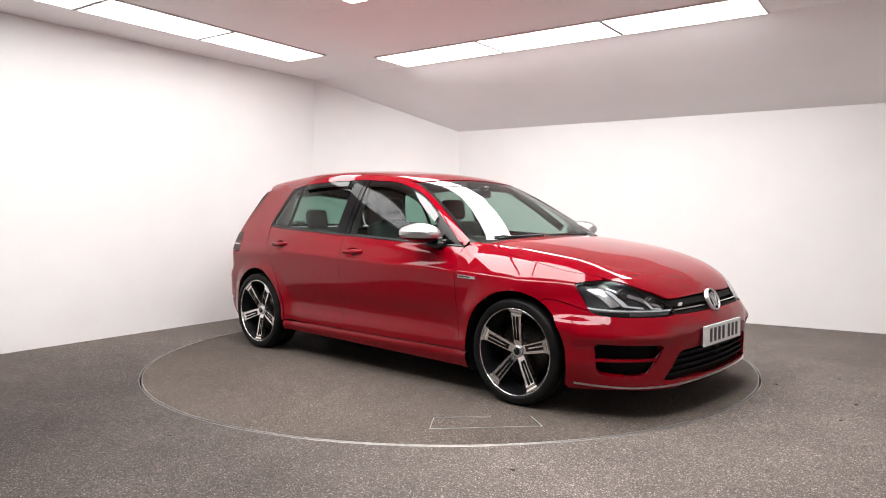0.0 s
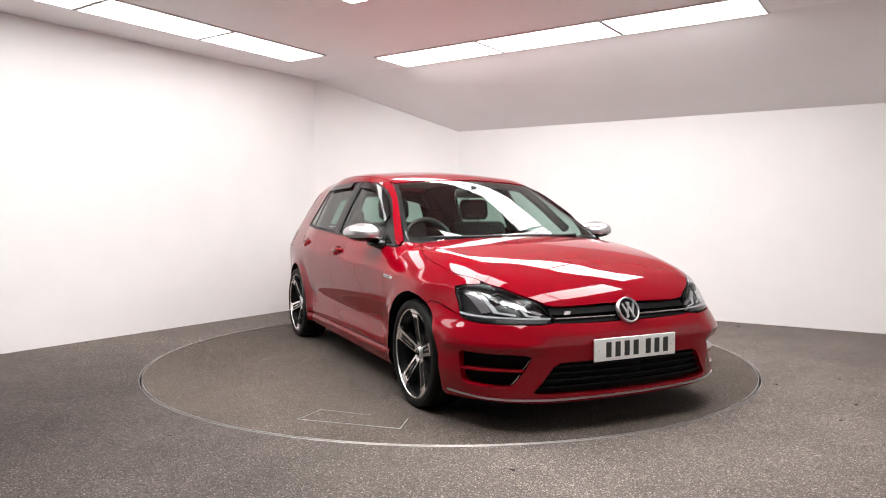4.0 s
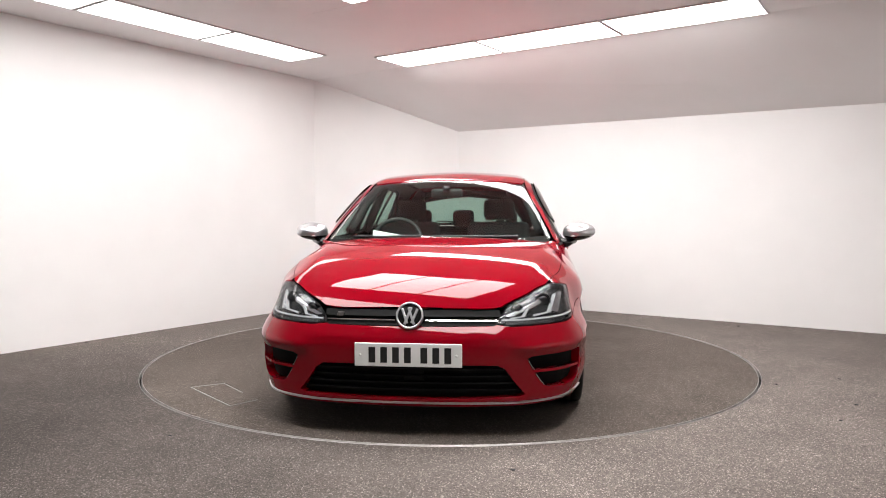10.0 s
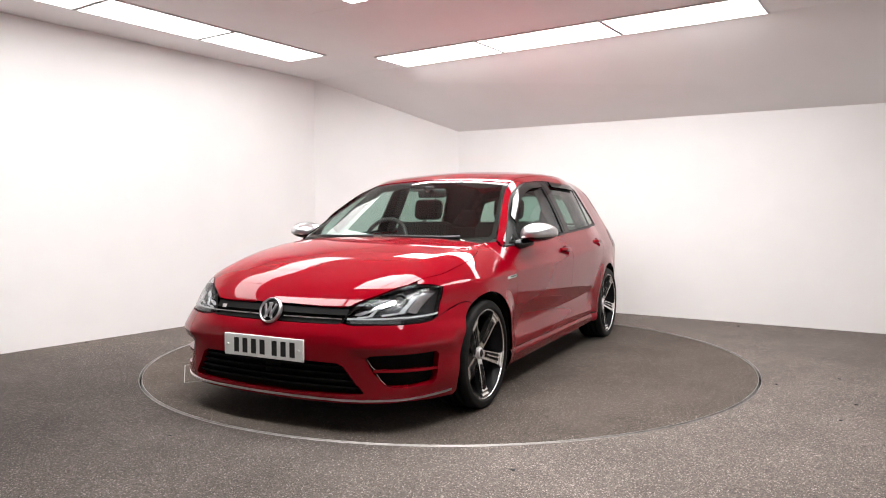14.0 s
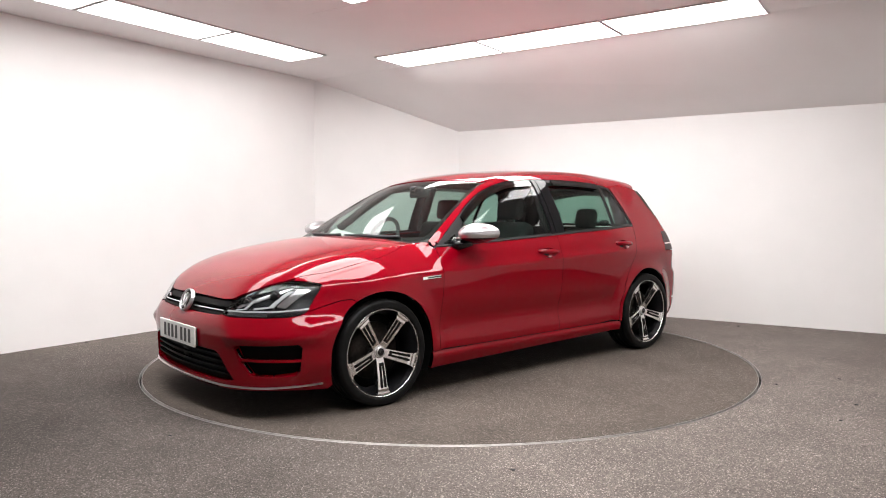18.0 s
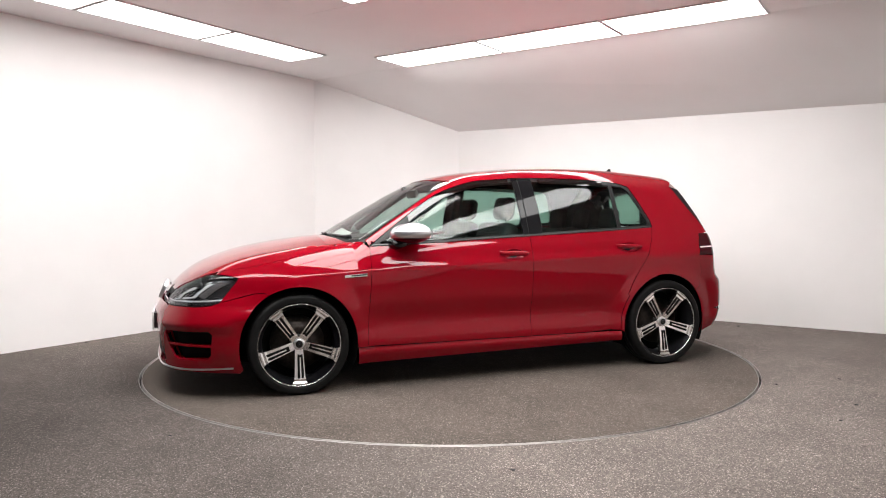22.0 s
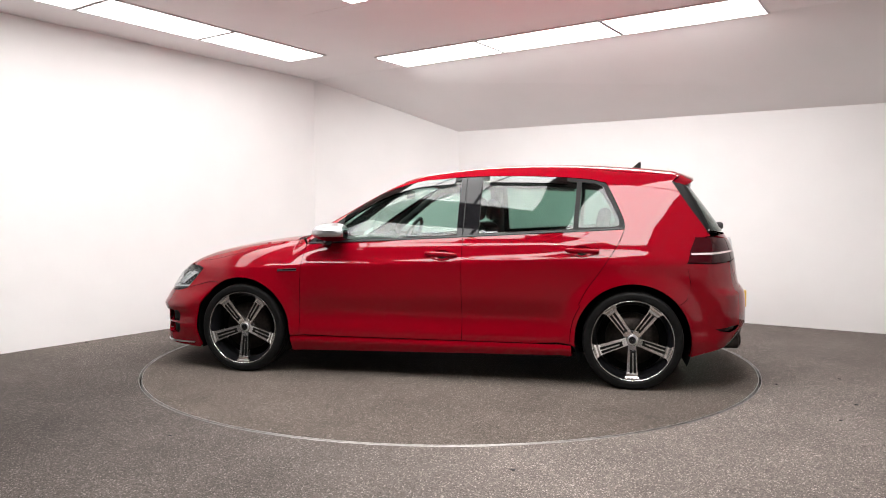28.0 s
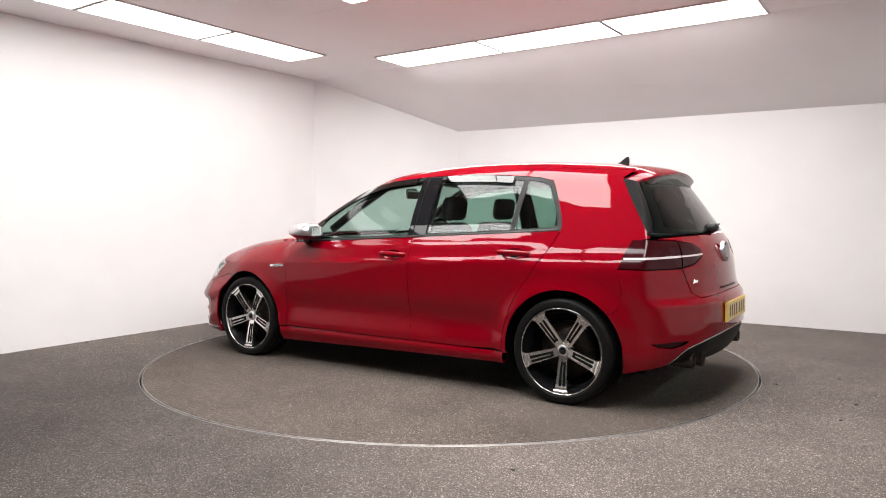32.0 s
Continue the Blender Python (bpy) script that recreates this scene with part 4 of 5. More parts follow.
# tail lamps in two sections, with a pale light bar
outer_lamp = [(-1.70, 0.775, 0.946), (-1.765, 0.745, 0.947), (-1.83, 0.68, 0.943), (-1.885, 0.585, 0.937), (-1.90, 0.590, 0.865), (-1.920, 0.615, 0.793), (-1.84, 0.735, 0.788), (-1.77, 0.794, 0.787), (-1.70, 0.815, 0.788), (-1.625, 0.830, 0.790), (-1.655, 0.81, 0.865)]
inner_lamp = [(-1.888, 0.580, 0.937), (-1.94, 0.45, 0.917), (-1.965, 0.376, 0.884), (-1.962, 0.40, 0.848), (-1.945, 0.51, 0.808), (-1.921, 0.610, 0.794), (-1.903, 0.585, 0.865)]
tails = panel("tail_light", "tail", ring3("tail", outer_lamp), TAIL_RED, car, "dark smoked red tail light", step=0.016, gap=0.002, lift=0.002)
inner_tails = panel("tailgate_light", "tail", ring3("tail", inner_lamp), TAIL_RED, car, "dark smoked red tail light section", step=0.016, gap=0.002, lift=0.002)
for i, s in enumerate((1, -1)):
    u0, u1 = to_view("tail", [(-1.655, 0.812, 0.85), (-1.905, 0.605, 0.85)])[:, 0]
    bar = on_form("tail", [(u0 + (u1 - u0) * k / 14, 0.843 + 0.010 * k / 14) for k in range(15)]) * [1, s, 1]
    ribbon("light_bar", bar, 0.012, 0.008, TAIL_CLEAR, tails[i], lift=0.0035, label="pale light bar")
    bar = on_form("tail", [(u1 - 0.012 - 0.20 * k / 8, 0.853 + 0.006 * k / 8) for k in range(9)]) * [1, s, 1]
    ribbon("light_bar", bar, 0.010, 0.008, TAIL_CLEAR, inner_tails[i], lift=0.0035)

# rear window with black side fins and roof spoiler
glass_half = [(0.0, 1.345), (0.30, 1.335), (0.46, 1.315), (0.545, 1.275), (0.60, 1.16), (0.655, 1.05), (0.70, 0.985), (0.5, 0.980), (0.0, 0.978)]
panel("rear_window", "back", symmetric_u(glass_half), GLASS_R, car, "dark tinted rear window", mirror=False, step=0.03, depth=0)
panel("rear_window_edge", "back", symmetric_u(glass_half), GLOSS_BLACK, car, "black border of the rear window", mirror=False, step=0.03, lift=-0.004, depth=0,
      holes=[symmetric_u([(0.0, 1.27), (0.30, 1.262), (0.47, 1.245), (0.53, 1.16), (0.58, 1.06), (0.60, 1.02), (0.5, 1.006), (0.0, 1.003)])])
fin = np.vstack([hatch_edge[:-1] + [0.003, 0, 0], side_points([(-1.755, 0.985)]), front_points([(0.705, 0.990), (0.66, 1.05), (0.605, 1.16), (0.552, 1.275)], -1)])
panel("side_fin", "tail", to_view("tail", fin), GRILLE_BLACK, car, "black fin beside the rear window", step=0.02, gap=0.001)

top_z = lambda x, y: float(top_points([(x, abs(y))])[0][2])
bm = bmesh.new()
rows_ = []
for k in range(25):
    y = -0.575 + 1.15 * k / 24
    e = abs(y) / 0.575
    x0 = -1.60 - 0.05 * (1 - e ** 2)
    x1 = -1.75 + 0.07 * e ** 2 + 0.09 * max(0, e - 0.8) / 0.2
    z0 = top_z(-1.55, y) - 0.004 if e < 0.9 else top_z(-1.55, 0.5) - 0.035 - 0.25 * (e - 0.9)
    z1 = roof_mid(-1.80) - 0.012 - 0.06 * e ** 2 - (0.05 * max(0, e - 0.8) / 0.2)
    z0 = max(z0, z1 + 0.01)
    rows_.append([bm.verts.new(q) for q in ((-1.55, y, z0), ((-1.55 + x1) / 2, y, (z0 + z1) / 2 + 0.012), (x1 + 0.006, y, z1 + 0.002), (x1, y, z1 - 0.007), (x1 + 0.008, y, z1 - 0.016), (x0, y, z1 - 0.035), (-1.55, y, z1 - 0.03))])
for a, b in zip(rows_, rows_[1:]):
    for j in range(6):
        bm.faces.new((a[j], a[j + 1], b[j + 1], b[j]))
bm.faces.new(rows_[0]), bm.faces.new(rows_[-1][::-1])
bmesh.ops.recalc_face_normals(bm, faces=bm.faces[:])
spoiler = part("roof_spoiler", bm, PAINT, car, "red roof spoiler with black underside")
bm = bmesh.new()
rows_ = []
for k in range(25):
    y = -0.568 + 1.136 * k / 24
    e = abs(y) / 0.575
    x1 = -1.75 + 0.07 * e ** 2 + 0.09 * max(0, e - 0.8) / 0.2
    z1 = roof_mid(-1.80) - 0.012 - 0.06 * e ** 2 - (0.05 * max(0, e - 0.8) / 0.2)
    rows_.append([bm.verts.new(q) for q in ((x1 + 0.012, y, z1 - 0.012), (x1 + 0.014, y, z1 - 0.022), (-1.685, y, z1 - 0.062 - 0.02 * e), (-1.63, y, z1 - 0.085 - 0.03 * e), (-1.57, y, z1 - 0.03))])
for a, b in zip(rows_, rows_[1:]):
    for j in range(4):
        bm.faces.new((a[j], a[j + 1], b[j + 1], b[j]))
bmesh.ops.recalc_face_normals(bm, faces=bm.faces[:])
part("spoiler_underside", bm, GLOSS_BLACK, spoiler, "gloss black underside")
bm = tube([(-1.93, -0.02, 1.0), (-1.915, -0.14, 1.012), (-1.90, -0.34, 1.022)], [0.012, 0.009, 0.007], 8)
block(bm, (0.07, 0.08, 0.055), (-1.935, 0.0, 1.005), 0.02)
part("rear_wiper", bm, SATIN_BLACK, car, "black rear wiper")

# side glass and its black frames, on the flank
front_glass = [(0.655, belt(0.655) + 0.020), (0.625, 1.000)] + [(x, z - 0.024) for x, z in dlo_top if -0.18 < x < 0.59] + [(-0.195, 1.322), (-0.195, belt(-0.2) + 0.020)]
rear_glass = [(-0.345, belt(-0.345) + 0.020), (-0.345, 1.322)] + [(x, z - 0.024) for x, z in dlo_top if -0.93 < x < -0.36 and z > 1.1] + [(-0.965, 1.300), (-0.945, belt(-0.95) + 0.020)]
small_glass = [(-0.980, belt(-0.985) + 0.022), (-0.998, 1.300), (-1.09, 1.288), (-1.135, 1.262), (-1.222, 1.085), (-1.235, 1.03), (-1.222, belt(-1.22) + 0.024)]
sail_glass = [(0.800, belt(0.80) + 0.020), (0.745, 0.935), (0.690, 0.966), (0.690, belt(0.69) + 0.020)]
rings = [pairs(flank_ring(poly(*g, n=2))) for g in (front_glass, rear_glass, small_glass, sail_glass)]
windows = [panel(n, "flank", r, g, car, l, lift=-0.006, depth=0, gap=-0.004, step=0.03) for n, r, g, l in
           (("front_side_window", rings[0], GLASS_F, "green tinted side window"), ("rear_side_window", rings[1], GLASS_R, "darker tinted rear side window"), ("quarter_window", rings[2], GLASS_R, "small dark rear quarter window"), ("sail_window", rings[3], GLASS_F, "small green tinted front quarter window"))]
panel("window_frame", "flank", flank_ring(dlo_top + belt_run(-1.262, 0.862)[1:]), SEAL, car, "black window surround", step=0.02, gap=0.001, lift=-0.003, depth=0.008, holes=rings)
for x0, x1 in ((-0.198, -0.236), (-0.242, -0.342)):
    panel("centre_pillar", "flank", flank_ring(poly((x0, belt(x0) + 0.008), (x0, 1.338), (x1, 1.338), (x1, belt(x1) + 0.008), n=4)), PILLAR_BLACK, car, "gloss black centre pillar", lift=0.001, depth=0.006, gap=0.001)
belt_line = side_points(belt_run(0.845, -1.25, 40, 0.006))
for s in (1, -1):
    ribbon("belt_strip", belt_line * [1, s, 1], 0.010, 0.008, SATIN_BLACK, car, lift=0.005, label="black belt strip")
# smoked wind deflectors over the door windows
for lo_x, hi_x in ((-0.19, 0.60), (-0.93, -0.35)):
    top_ = [(x, z - 0.012) for x, z in dlo_top if lo_x < x < hi_x and z > 1.03]
    low_ = [(x, z - 0.040) for x, z in top_]
    panel("wind_deflector", "flank", flank_ring(top_ + low_[::-1]), SMOKE, car, "smoked plastic wind deflector", lift=0.014, depth=0.012, gap=0, step=0.02)

# door handles
for k, (x, z) in enumerate(HANDLES):
    doors = (front_doors, rear_doors)[k]
    p = side_points([(x, z)])[0]
    for i, s in enumerate((1, -1)):
        bm = bmesh.new()
        for q in range(17):
            u = -1 + 2 * q / 16
            h, d = 0.017 * (1 - 0.35 * abs(u) ** 3), 0.030 * (1 - 0.55 * u ** 4) + 0.002
            rr = [bm.verts.new((x + 0.105 * u, s * (p[1] + d - 0.012 + 0.012 * math.cos(a)), z + 0.004 * u + h * math.sin(a))) for a in [2 * math.pi * j / 12 for j in range(12)]]
            if q:
                for j in range(12):
                    bm.faces.new((prev_[j], prev_[(j + 1) % 12], rr[(j + 1) % 12], rr[j]))
            else:
                bm.faces.new(rr[::-1])
            prev_ = rr
        bm.faces.new(prev_)
        bmesh.ops.recalc_face_normals(bm, faces=bm.faces[:])
        part("door_handle", bm, PAINT, doors[i], "red door handle")
    # hollow behind the grip
    pts = [(x, z - 0.008)] + [(x + 0.074 * f * math.cos(a), z - 0.008 + 0.036 * f * math.sin(a)) for f in (0.25, 0.5, 0.7, 0.85, 0.95, 1.0) for a in [2 * math.pi * j / 28 for j in range(28)]]
    p3 = side_points(pts)
    sink = [0.022] + [0.022 * (1 - f ** 3) + 0.001 for f in (0.25, 0.5, 0.7, 0.85, 0.95, 1.0) for _ in range(28)]
    p3 = p3 - form_normal(p3) * np.array(sink)[:, None]
    fs = [(0, 1 + j, 1 + (j + 1) % 28) for j in range(28)]
    for r in range(5):
        fs += [(1 + 28 * r + j, 1 + 28 * (r + 1) + j, 1 + 28 * (r + 1) + (j + 1) % 28, 1 + 28 * r + (j + 1) % 28) for j in range(28)]
    for i, s in enumerate((1, -1)):
        mesh_object("handle_hollow", p3 * [1, s, 1], fs, PAINT, doors[i], None, "hollow behind the grip")
# slim emblem bar on each wing
for i, s in enumerate((1, -1)):
    pts = side_points([(1.04, 0.712), (1.0, 0.714), (0.95, 0.717), (0.90, 0.719)]) * [1, s, 1]
    e = ribbon("wing_emblem", pts, 0.016, 0.006, CHROME, wings[i], lift=0.005, label="slim chrome emblem bar")
    ribbon("emblem_inlay", pts[1:] * [1, 1, 1], 0.008, 0.004, GLOSS_BLACK, e, lift=0.0062)

# mirrors
for s in (1, -1):
    bm = bmesh.new()
    bmesh.ops.create_uvsphere(bm, u_segments=40, v_segments=24, radius=1.0)
    for v in bm.verts:
        x, y, z = v.co
        sq = lambda t, e: math.copysign(abs(t) ** e, t)
        x, y, z = sq(x, 0.88), sq(y, 0.85), sq(z, 0.85)
        x = max(x * (0.150 if x > 0 else 0.095), -0.072)
        x -= 0.030 * max(y, 0.0) ** 2
        zz = z * (0.070 if z > 0 else 0.055) * (1 - 0.22 * max(0, y))
        v.co = (0.610 + x, s * (0.932 + 0.110 * y), 0.966 + zz + 0.006 * y)
    if s < 0:
        bmesh.ops.reverse_faces(bm, faces=bm.faces[:])
    cap = bm.copy()
    bmesh.ops.bisect_plane(cap, geom=cap.verts[:] + cap.edges[:] + cap.faces[:], plane_co=(0.62, 0, 0.945), plane_no=(0.0, 0, -1), clear_outer=True)
    bmesh.ops.bisect_plane(bm, geom=bm.verts[:] + bm.edges[:] + bm.faces[:], plane_co=(0.62, 0, 0.945), plane_no=(0.0, 0, 1), clear_outer=True)
    for v in bm.verts:
        v.co = Vector((0.615, s * 0.93, 0.945)) + (v.co - Vector((0.615, s * 0.93, 0.945))) * 0.985
    mirror = part("door_mirror", bm, GLOSS_BLACK, car, "door mirror with satin silver cap")
    part("mirror_cap", cap, SATIN_SILVER, mirror, "satin silver mirror cap")
    bm = tube([(0.71, s * 0.80, 0.895), (0.69, s * 0.845, 0.900), (0.65, s * 0.90, 0.918)], [0.040, 0.030, 0.024], 12)
    part("mirror_arm", bm, GLOSS_BLACK, mirror, "black mirror arm")
    part("mirror_glass", boxed((0.004, 0.115, 0.062), (0.5375, s * 0.924, 0.968), 0.0015), MIRROR, mirror, smooth=False)
    ind = ribbon("indicator", np.array([(0.752 - 0.075 * k ** 2 / 16, s * (0.87 + 0.033 * k), 0.947) for k in range(5)]), 0.008, 0.006, TAIL_CLEAR, mirror)

# cowl, wipers, aerial
cowl_half = [(1.030, 0.0), (1.027, 0.3), (1.010, 0.55), (0.990, 0.720), (0.90, 0.72), (0.945, 0.55), (0.975, 0.3), (0.985, 0.0)]
panel("cowl", "top", symmetric(poly(*cowl_half, n=4)[:28] + [cowl_half[-1]]), GRILLE_BLACK, car, "black cowl below the windscreen", mirror=False, lift=-0.006, depth=0, gap=0, step=0.03)
for y0, y1 in ((0.52, -0.04), (-0.10, -0.56)):
    pts = top_points([(0.965 - 0.02 * k, abs(y0 + (y1 - y0) * k / 8)) for k in range(9)])
    pts[:, 1] = [y0 + (y1 - y0) * k / 8 for k in range(9)]
    pts[:, 0] = [0.985 - 0.17 * abs(y) ** 2 - 0.010 for y in pts[:, 1]]
    z = [float(top_points([(x, abs(y))])[0][2]) + 0.003 for x, y in pts[:, :2]]
    part("wiper", tube([(x, y, h) for (x, y, _), h in zip(pts, z)], [0.011, 0.009, 0.008, 0.008, 0.007, 0.007, 0.006, 0.006, 0.005], 8), SATIN_BLACK, car, "black windscreen wiper")
bm = bmesh.new()
zr = float(roof_mid(-1.36))
prof = [(-1.30, 0.0), (-1.345, 0.018), (-1.385, 0.052), (-1.40, 0.054), (-1.402, 0.03), (-1.398, 0.0)]
left = [bm.verts.new((x, 0.020 * (1 - h / 0.07), zr + h - 0.004)) for x, h in prof]
right = [bm.verts.new((x, -0.020 * (1 - h / 0.07), zr + h - 0.004)) for x, h in prof]
bm.faces.new(left), bm.faces.new(right[::-1])
for i in range(6):
    bm.faces.new((left[i], right[i], right[(i + 1) % 6], left[(i + 1) % 6]))
bmesh.ops.recalc_face_normals(bm, faces=bm.faces[:])
part("aerial", bm, GRILLE_BLACK, car, "black shark-fin aerial", smooth=False)
part("window_sticker", boxed((0.002, 0.10, 0.035), (0, 0, 0), rot=Euler((0, radians(36), 0)).to_matrix()), glass("pale_sticker", (0.55, 0.72, 0.66)), car, "small pale sticker inside the rear window", smooth=False,
     at=Matrix.Translation((-1.862, 0.22, 1.045)))
flap = side_points([(-1.245, 0.940), (-1.33, 0.945), (-1.425, 0.935), (-1.44, 0.885), (-1.425, 0.835), (-1.34, 0.825), (-1.25, 0.832), (-1.23, 0.885)])
v_, f_, n_ = sheet("flank", to_view("flank", flap), gap=0.0, lift=0.0012, depth=0.003)
mesh_object("fuel_flap", v_ * [1, -1, 1], [q[::-1] for q in f_], PAINT, quarters[1], n_ * [1, -1, 1], "red fuel flap")

# inner shell: near-black sheets stand in for shade, keep gaps and the cabin dark
flank_low = [(1.60, 0.60)] + arch(WHEEL_X, R_ARCH + 0.02, 55, 180, 20) + [(0.94, 0.22), (0.0, 0.22), (-0.94, 0.22)] + arch(-WHEEL_X, R_ARCH + 0.02, 0, 140, 20) + [(-1.60, 0.60), (-1.60, 0.86), (-1.2, belt(-1.2) - 0.01), (0.0, belt(0) - 0.01), (0.84, belt(0.84) - 0.02), (1.55, 0.66)]
panel("inner_shell", "flank", flank_ring(poly(*flank_low, n=2)), INNER, car, "dark inner shell", lift=-0.022, depth=0, gap=0, step=0.04)
panel("bonnet_lining", "top", symmetric([(1.0, 0.0), (0.98, 0.55), (0.93, 0.70), (1.3, 0.69), (1.6, 0.64), (1.80, 0.57), (1.94, 0.45), (1.99, 0.3), (2.0, 0.0)]), INNER, car, "dark underside of the bonnet", mirror=False, lift=-0.03, depth=0, gap=0, step=0.05)
nose_half = np.vstack([nose_front([(0.0, 0.66), (0.3, 0.66), (0.5, 0.66)]), nose_side([(1.70, 0.68), (1.60, 0.64), (1.66, 0.52), (1.69, 0.40), (1.69, 0.2)]), nose_front([(0.6, 0.17), (0.3, 0.17), (0.0, 0.17)])])
panel("nose_shade_sheet", "nose", symmetric_u(pairs(nose_half)), INNER, car, "black sheet standing in for shade behind the front bumper", mirror=False, lift=-0.075, depth=0, gap=0, step=0.05)
tail_half = np.vstack([tail_back([(0.0, 0.97), (0.4, 0.97), (0.6, 0.96)]), tail_side([(-1.64, 0.93), (-1.6, 0.8), (-1.66, 0.62), (-1.69, 0.5), (-1.70, 0.26)]), tail_back([(0.6, 0.29), (0.3, 0.27), (0.0, 0.27)])])
panel("tail_shade_sheet", "tail", symmetric_u(pairs(tail_half)), INNER, car, "black sheet standing in for shade behind the rear bumper", mirror=False, lift=-0.05, depth=0, gap=0, step=0.05)
panel("roof_lining", "top", symmetric([(0.24, 0.0), (0.20, 0.52), (-0.8, 0.53), (-1.5, 0.48), (-1.58, 0.0)]), material("grey_headlining", (0.16, 0.155, 0.15), rough=0.9), car, "grey headlining", mirror=False, lift=-0.03, depth=0, gap=0, step=0.06)
bm = bmesh.new()
block(bm, (3.4, 1.12, 0.03), (0.0, 0, 0.175), 0.01)
block(bm, (1.86, 1.60, 0.03), (0.0, 0, 0.19), 0.01)
block(bm, (0.40, 1.1, 0.02), (1.78, 0, 0.170), 0.005)
part("underbody", bm, INNER, car, "dark underbody tray", smooth=False)

# cabin
def seat(x, y, back_z, wide, name="front_seat", rests=(0,)):
    bm = bmesh.new()
    block(bm, (0.50, wide, 0.16), (x + 0.22, y, 0.50), 0.05, Euler((0, radians(-6), 0)).to_matrix(), 3)
    block(bm, (0.14, wide, back_z - 0.45), (x - 0.12, y, (back_z + 0.45) / 2), 0.055, Euler((0, radians(-18), 0)).to_matrix(), 3)
    st = part(name, bm, CLOTH, car, "dark cloth car seat")
    lean = (back_z - 0.45) / 2 * math.tan(radians(18))
    for dy in rests:
        part("headrest", boxed((0.09, 0.25 if len(rests) == 1 else 0.20, 0.17), (x - 0.15 - lean, y + dy, back_z + (0.09 if len(rests) == 1 else 0.07)), 0.045, Euler((0, radians(-10), 0)).to_matrix(), 3), CLOTH, st, "dark cloth headrest")
        bm = bmesh.new()
        for q in (-0.05, 0.05):
            tube([(x - 0.13 - lean, y + dy + q, back_z - 0.06), (x - 0.145 - lean, y + dy + q, back_z + 0.06)], 0.006, 8, bm)
        part("headrest_post", bm, CHROME, st, "chrome headrest posts")
    return st


seat(-0.02, 0.36, 1.04, 0.50)
seat(-0.02, -0.36, 1.04, 0.50)
seat(-0.90, 0.0, 0.98, 1.22, "rear_seat", (0.40, 0.0, -0.40))
bm = bmesh.new()
rows_ = []
for k in range(21):
    y = -0.70 + 1.40 * k / 20
    sweep = 0.12 * (y / 0.7) ** 2
    rows_.append([bm.verts.new(q) for q in ((0.93 - sweep, y, 0.905), (0.80 - sweep, y, 0.925), (0.60, y, 0.925 + 0.02 * math.exp(-((y + 0.36) / 0.17) ** 2)), (0.53, y, 0.905), (0.49, y, 0.80), (0.55, y, 0.60), (0.90, y, 0.55))])
for a, b in zip(rows_, rows_[1:]):
    for j in range(6):
        bm.faces.new((a[j], a[j + 1], b[j + 1], b[j]))
bmesh.ops.recalc_face_normals(bm, faces=bm.faces[:])
part("dashboard", bm, DASH, car, "dark dashboard")
bm = bmesh.new()
ring_ = [Vector((0.42 + 0.175 * math.sin(2 * math.pi * k / 32) * -0.42, -0.36 + 0.18 * math.cos(2 * math.pi * k / 32), 0.89 + 0.165 * math.sin(2 * math.pi * k / 32))) for k in range(33)]
tube(ring_, 0.016, 10, bm, caps=False)
sw = part("steering_wheel", bm, SATIN_BLACK, car, "black steering wheel")
bm = boxed((0.05, 0.13, 0.10), (0.435, -0.36, 0.885), 0.025)
for a in (0.05, math.pi - 0.05, -math.pi / 2):
    tube([(0.435, -0.36, 0.885), (0.42 - 0.07 * math.sin(a), -0.36 + 0.17 * math.cos(a), 0.89 + 0.155 * math.sin(a))], 0.016, 8, bm)
part("wheel_hub", bm, DASH, sw, "steering wheel hub and spokes")
bm = boxed((0.03, 0.23, 0.065), (0.335, 0.0, 1.245), 0.015)
rm = part("rear_view_mirror", bm, SATIN_BLACK, car, "black interior mirror")
part("mirror_stem", boxed((0.09, 0.05, 0.05), (0.375, 0, 1.272), 0.015), GLOSS_BLACK, rm)
for s in (1, -1):
    bm = bmesh.new()
    tube([(0.62, s * 0.66, 0.98), (0.40, s * 0.60, 1.15), (0.20, s * 0.53, 1.29), (-0.25, s * 0.56, 1.335)], 0.03, 8, bm)
    part("pillar_trim", bm, DASH, car, "dark inner pillar trim")
    bm = bmesh.new()
    tube([(-0.27, s * 0.74, 0.95), (-0.28, s * 0.58, 1.32)], 0.035, 8, bm)
    part("pillar_trim", bm, DASH, car, "dark inner pillar trim")
    bm = bmesh.new()
    tube([(-1.32, s * 0.63, 0.98), (-1.44, s * 0.43, 1.31)], 0.05, 8, bm)
    part("pillar_trim", bm, DASH, car, "dark inner pillar trim")
# thin tilted white plate low behind the windscreen
part("dash_white_sheet", boxed((0.09, 0.19, 0.002), (0, 0, 0)), SHEET_WHITE, car, "small flat white sheet on the dashboard", smooth=False, at=Matrix.Translation((0.80, -0.36, 0.946)) @ Euler((radians(-12), radians(28), radians(8))).to_matrix().to_4x4())
part("parcel_shelf", boxed((0.5, 1.15, 0.02), (-1.50, 0, 0.965), 0.006), CLOTH, car, "dark parcel shelf", smooth=False)


